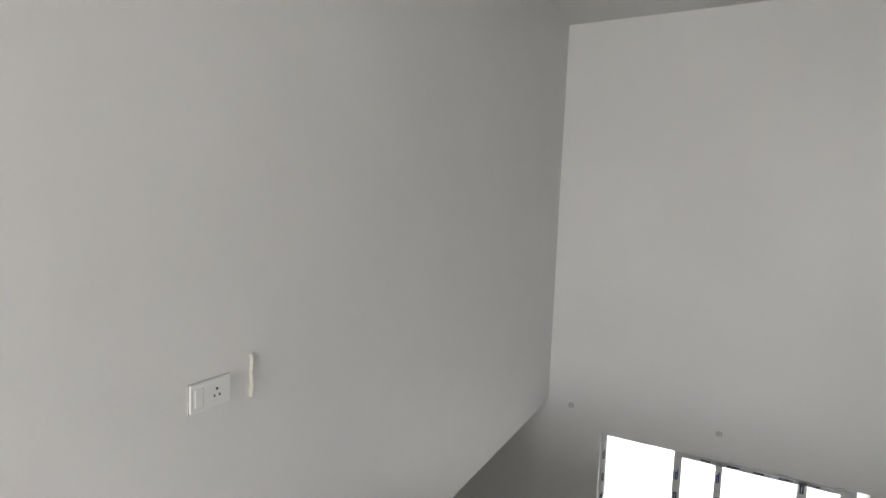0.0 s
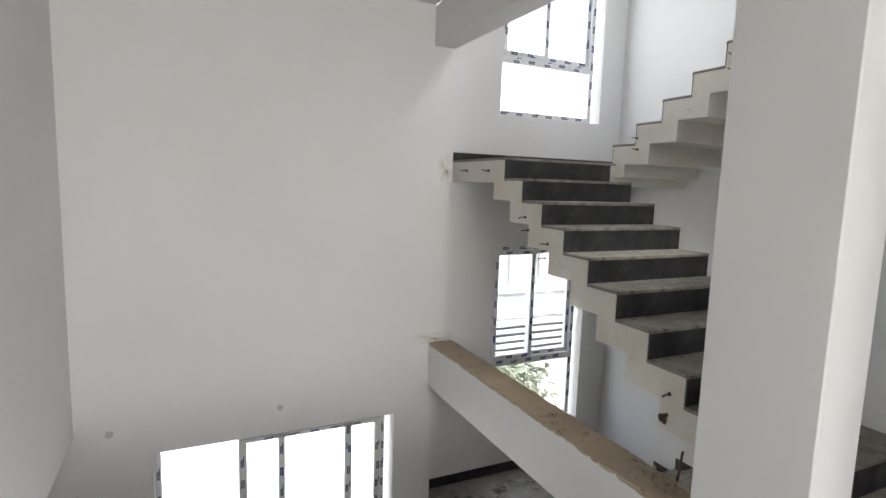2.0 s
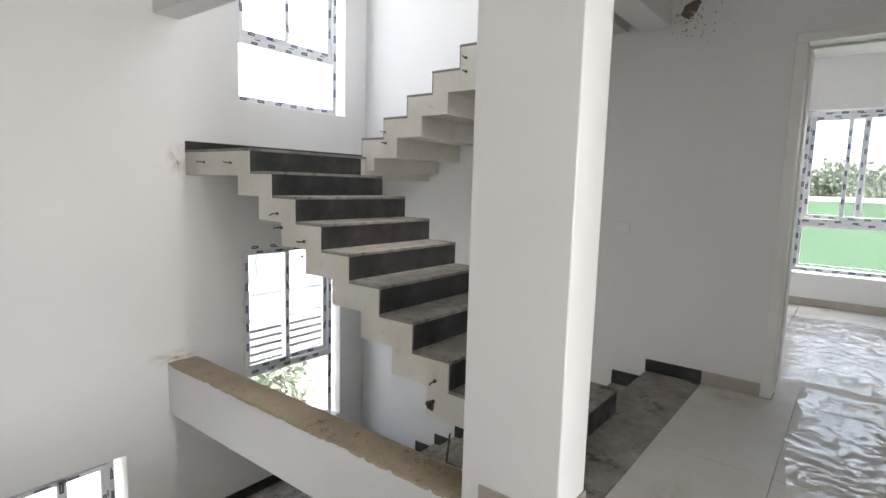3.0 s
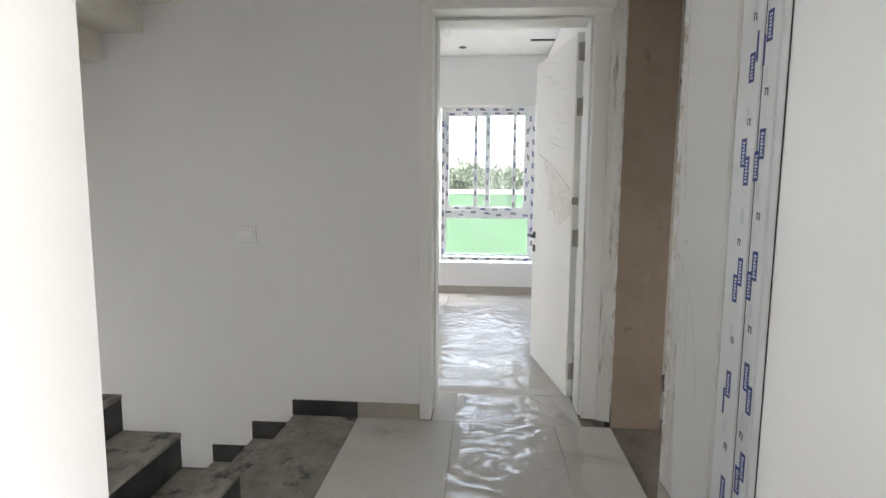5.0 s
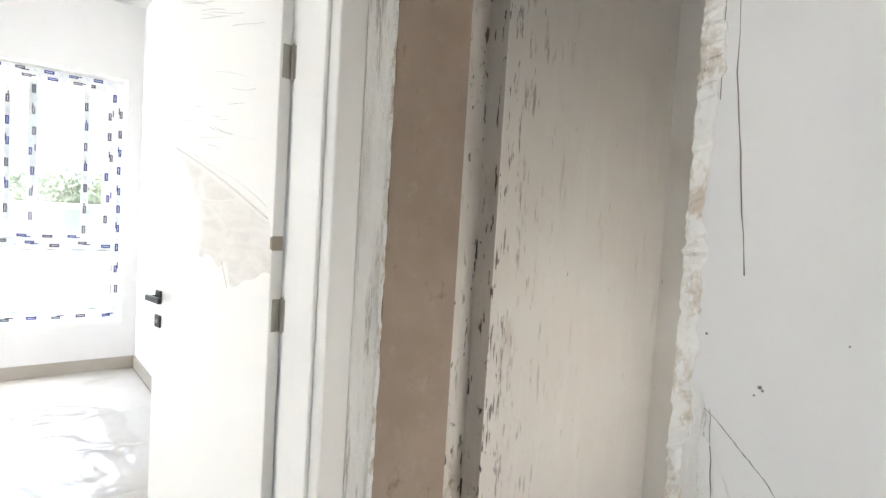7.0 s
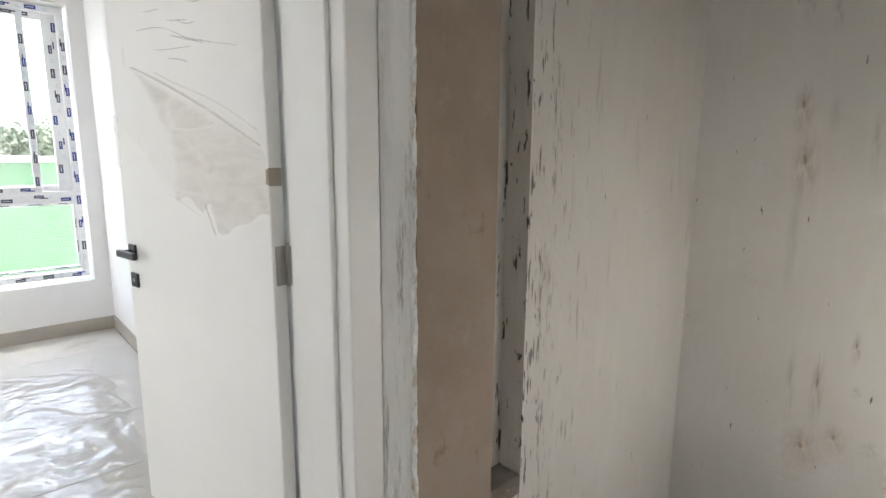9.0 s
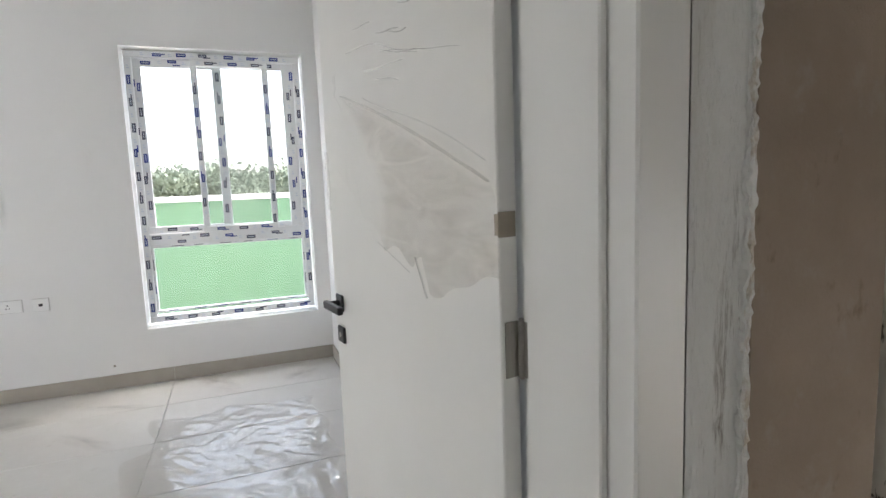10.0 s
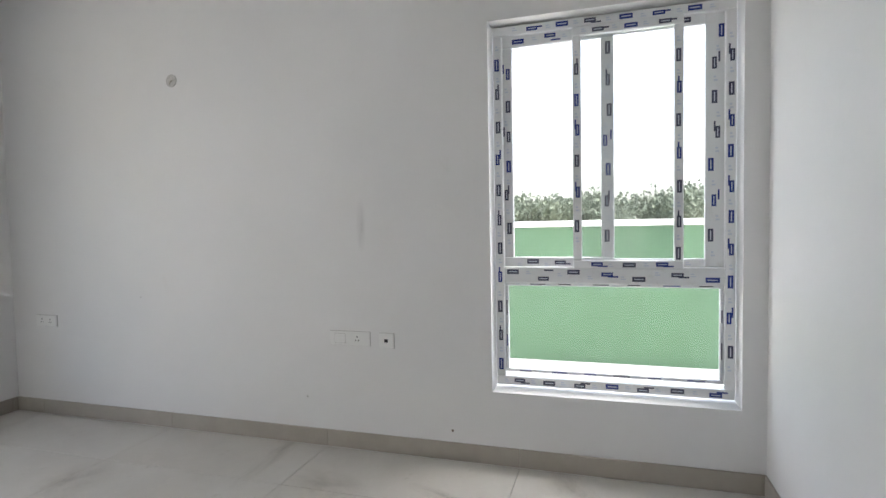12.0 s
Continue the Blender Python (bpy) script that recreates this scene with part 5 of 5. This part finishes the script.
def tree(seed, height):
    rnd = random.Random(seed)
    top = thing("tree", "leafy green tree in the distant tree line", "tree", group="distant tree line")
    bm = bmesh.new()
    bmesh.ops.create_cone(bm, cap_ends=True, segments=8, radius1=0.25, radius2=0.1, depth=height * 0.6, matrix=Matrix.Translation((0, 0, height * 0.3)))
    for _ in range(5):
        a = rnd.uniform(0, 6.283)
        rod(bm, (0, 0, height * rnd.uniform(.35, .55)), (math.cos(a) * height * .22, math.sin(a) * height * .22, height * rnd.uniform(.6, .8)), 0.06, 6)
    part("trunk", bm, BARK, top)
    bm = bmesh.new()
    lobes = [(Vector((rnd.gauss(0, .24), rnd.gauss(0, .24), rnd.uniform(.22, .85))) * height, height * rnd.uniform(.13, .22)) for _ in range(30)]
    for c, r in lobes:
        for _ in range(190):
            d = Vector((rnd.gauss(0, 1), rnd.gauss(0, 1), rnd.gauss(0, 1))).normalized() * r * rnd.uniform(.35, 1.08)
            q = Euler((rnd.uniform(0, 6), rnd.uniform(0, 6), rnd.uniform(0, 6))).to_matrix()
            s = height * rnd.uniform(.016, .032)
            vs = [bm.verts.new(c + d + q @ Vector(k)) for k in ((-s, 0, 0), (0, s * .7, 0), (s, 0, 0), (0, -s * .7, 0))]
            bm.faces.new(vs)
    part("crown", bm, LEAF, top)
    return top


kinds = [tree(50 + i, h) for i, h in enumerate((8.0, 9.2, 7.2))]
rnd = random.Random(77)
for i in range(70):
    x, y = 70 + rnd.uniform(-8, 14), -34 + i * 1.35 + rnd.uniform(-1.5, 1.5)
    s = 0.97 + 0.22 * noise.noise(Vector((i * 0.17, 3.3, 0))) + rnd.uniform(-0.08, 0.08)
    p = pose(x, y, -3.7, 0, 0, rnd.uniform(0, 360)) @ Matrix.Diagonal((s, s, s, 1))
    if i < 3:
        kinds[i].matrix_world = p
    else:
        copy_thing(kinds[i % 3], p)

# ---------------------------------------------------------------- crinkled protective film on the floor
def floor_film(x0, x1, y0, y1, nx, ny, seed):
    bm, grid = bmesh.new(), {}
    for i in range(nx + 1):
        for j in range(ny + 1):
            x, y = x0 + (x1 - x0) * i / nx, y0 + (y1 - y0) * j / ny
            edge = 0.12 * noise.noise(Vector((x * 3.1, y * 3.1, seed)))
            q = Vector((x + 0.05 * noise.noise(Vector((x * 5, y * 5, seed))), y, 0))
            big = abs(noise.noise(Vector((q.x * 9.0, q.y * 7.5, seed + 9))))
            mid = abs(noise.noise(Vector((q.x * 23, q.y * 19, seed + 4))))
            fine = noise.noise(Vector((q.x * 44, q.y * 38, seed + 2)))
            tame = 0.55 + 0.45 * max(0.0, min(1.0, 0.5 + 1.4 * noise.noise(Vector((x * 1.7, y * 1.9, seed + 14)))))
            grid[i, j] = bm.verts.new((x + edge, y + edge, 0.004 + tame * (0.019 * big + 0.006 * mid + 0.0008 * (fine + 0.5))))
    for i in range(nx):
        for j in range(ny):
            bm.faces.new((grid[i, j], grid[i + 1, j], grid[i + 1, j + 1], grid[i, j + 1])).smooth = True
    return bm


solid("floor_film", floor_film(5.25, 7.85, 0.74, 1.72, 290, 120, 2.0), FLOORFILM, "crinkled clear plastic film lying on the bedroom tiles", "plastic film").visible_shadow = False

solid("floor_film", floor_film(2.95, 5.10, 0.70, 1.36, 200, 64, 7.0), FLOORFILM, "crinkled clear plastic film lying on the corridor tiles", "plastic film").visible_shadow = False

# ---------------------------------------------------------------- floor tiles, one object each
hall_floor = thing("floor_hall", "cream porcelain floor tiles under dust and film", "floor", "structure")
bed_floor = thing("floor_bedroom", "large cream bedroom floor tiles, dusty and scuffed", "floor", "structure")
TILES = {}


def tile(parent, x0, x1, y0, y1):
    w, d = round(x1 - x0, 3), round(y1 - y0, 3)
    if (w, d) not in TILES:
        g = 0.0015
        TILES[w, d] = mesh_of("tile", bbox(g, w - g, g, d - g, -0.010, 0.0, 0.001), TILE)
    o = part("tile", TILES[w, d], None, parent)
    o.location = (x0, y0, 0)


def lay(parent, xs, ys):
    for x0, x1 in zip(xs, xs[1:]):
        for y0, y1 in zip(ys, ys[1:]):
            tile(parent, x0, x1, y0, y1)


lay(hall_floor, [WEST, 1.09, 2.29, 3.49, 4.69], [0.45 + 0.008, 0.79, 1.39, 1.984])
lay(hall_floor, [WEST, 1.09, 2.33], [-5.0, -4.61, -4.01, -3.41, -2.81, -2.21, -1.61, -1.01, -0.41, 0.19, 0.458])
lay(bed_floor, [4.69, 5.154], [0.626, 1.39, 1.53])
lay(bed_floor, [5.154, 5.754, 6.354, 6.954, 7.554, 8.154, 8.664], [0.456, 1.66, 2.86, 4.06, 5.26, 5.528])
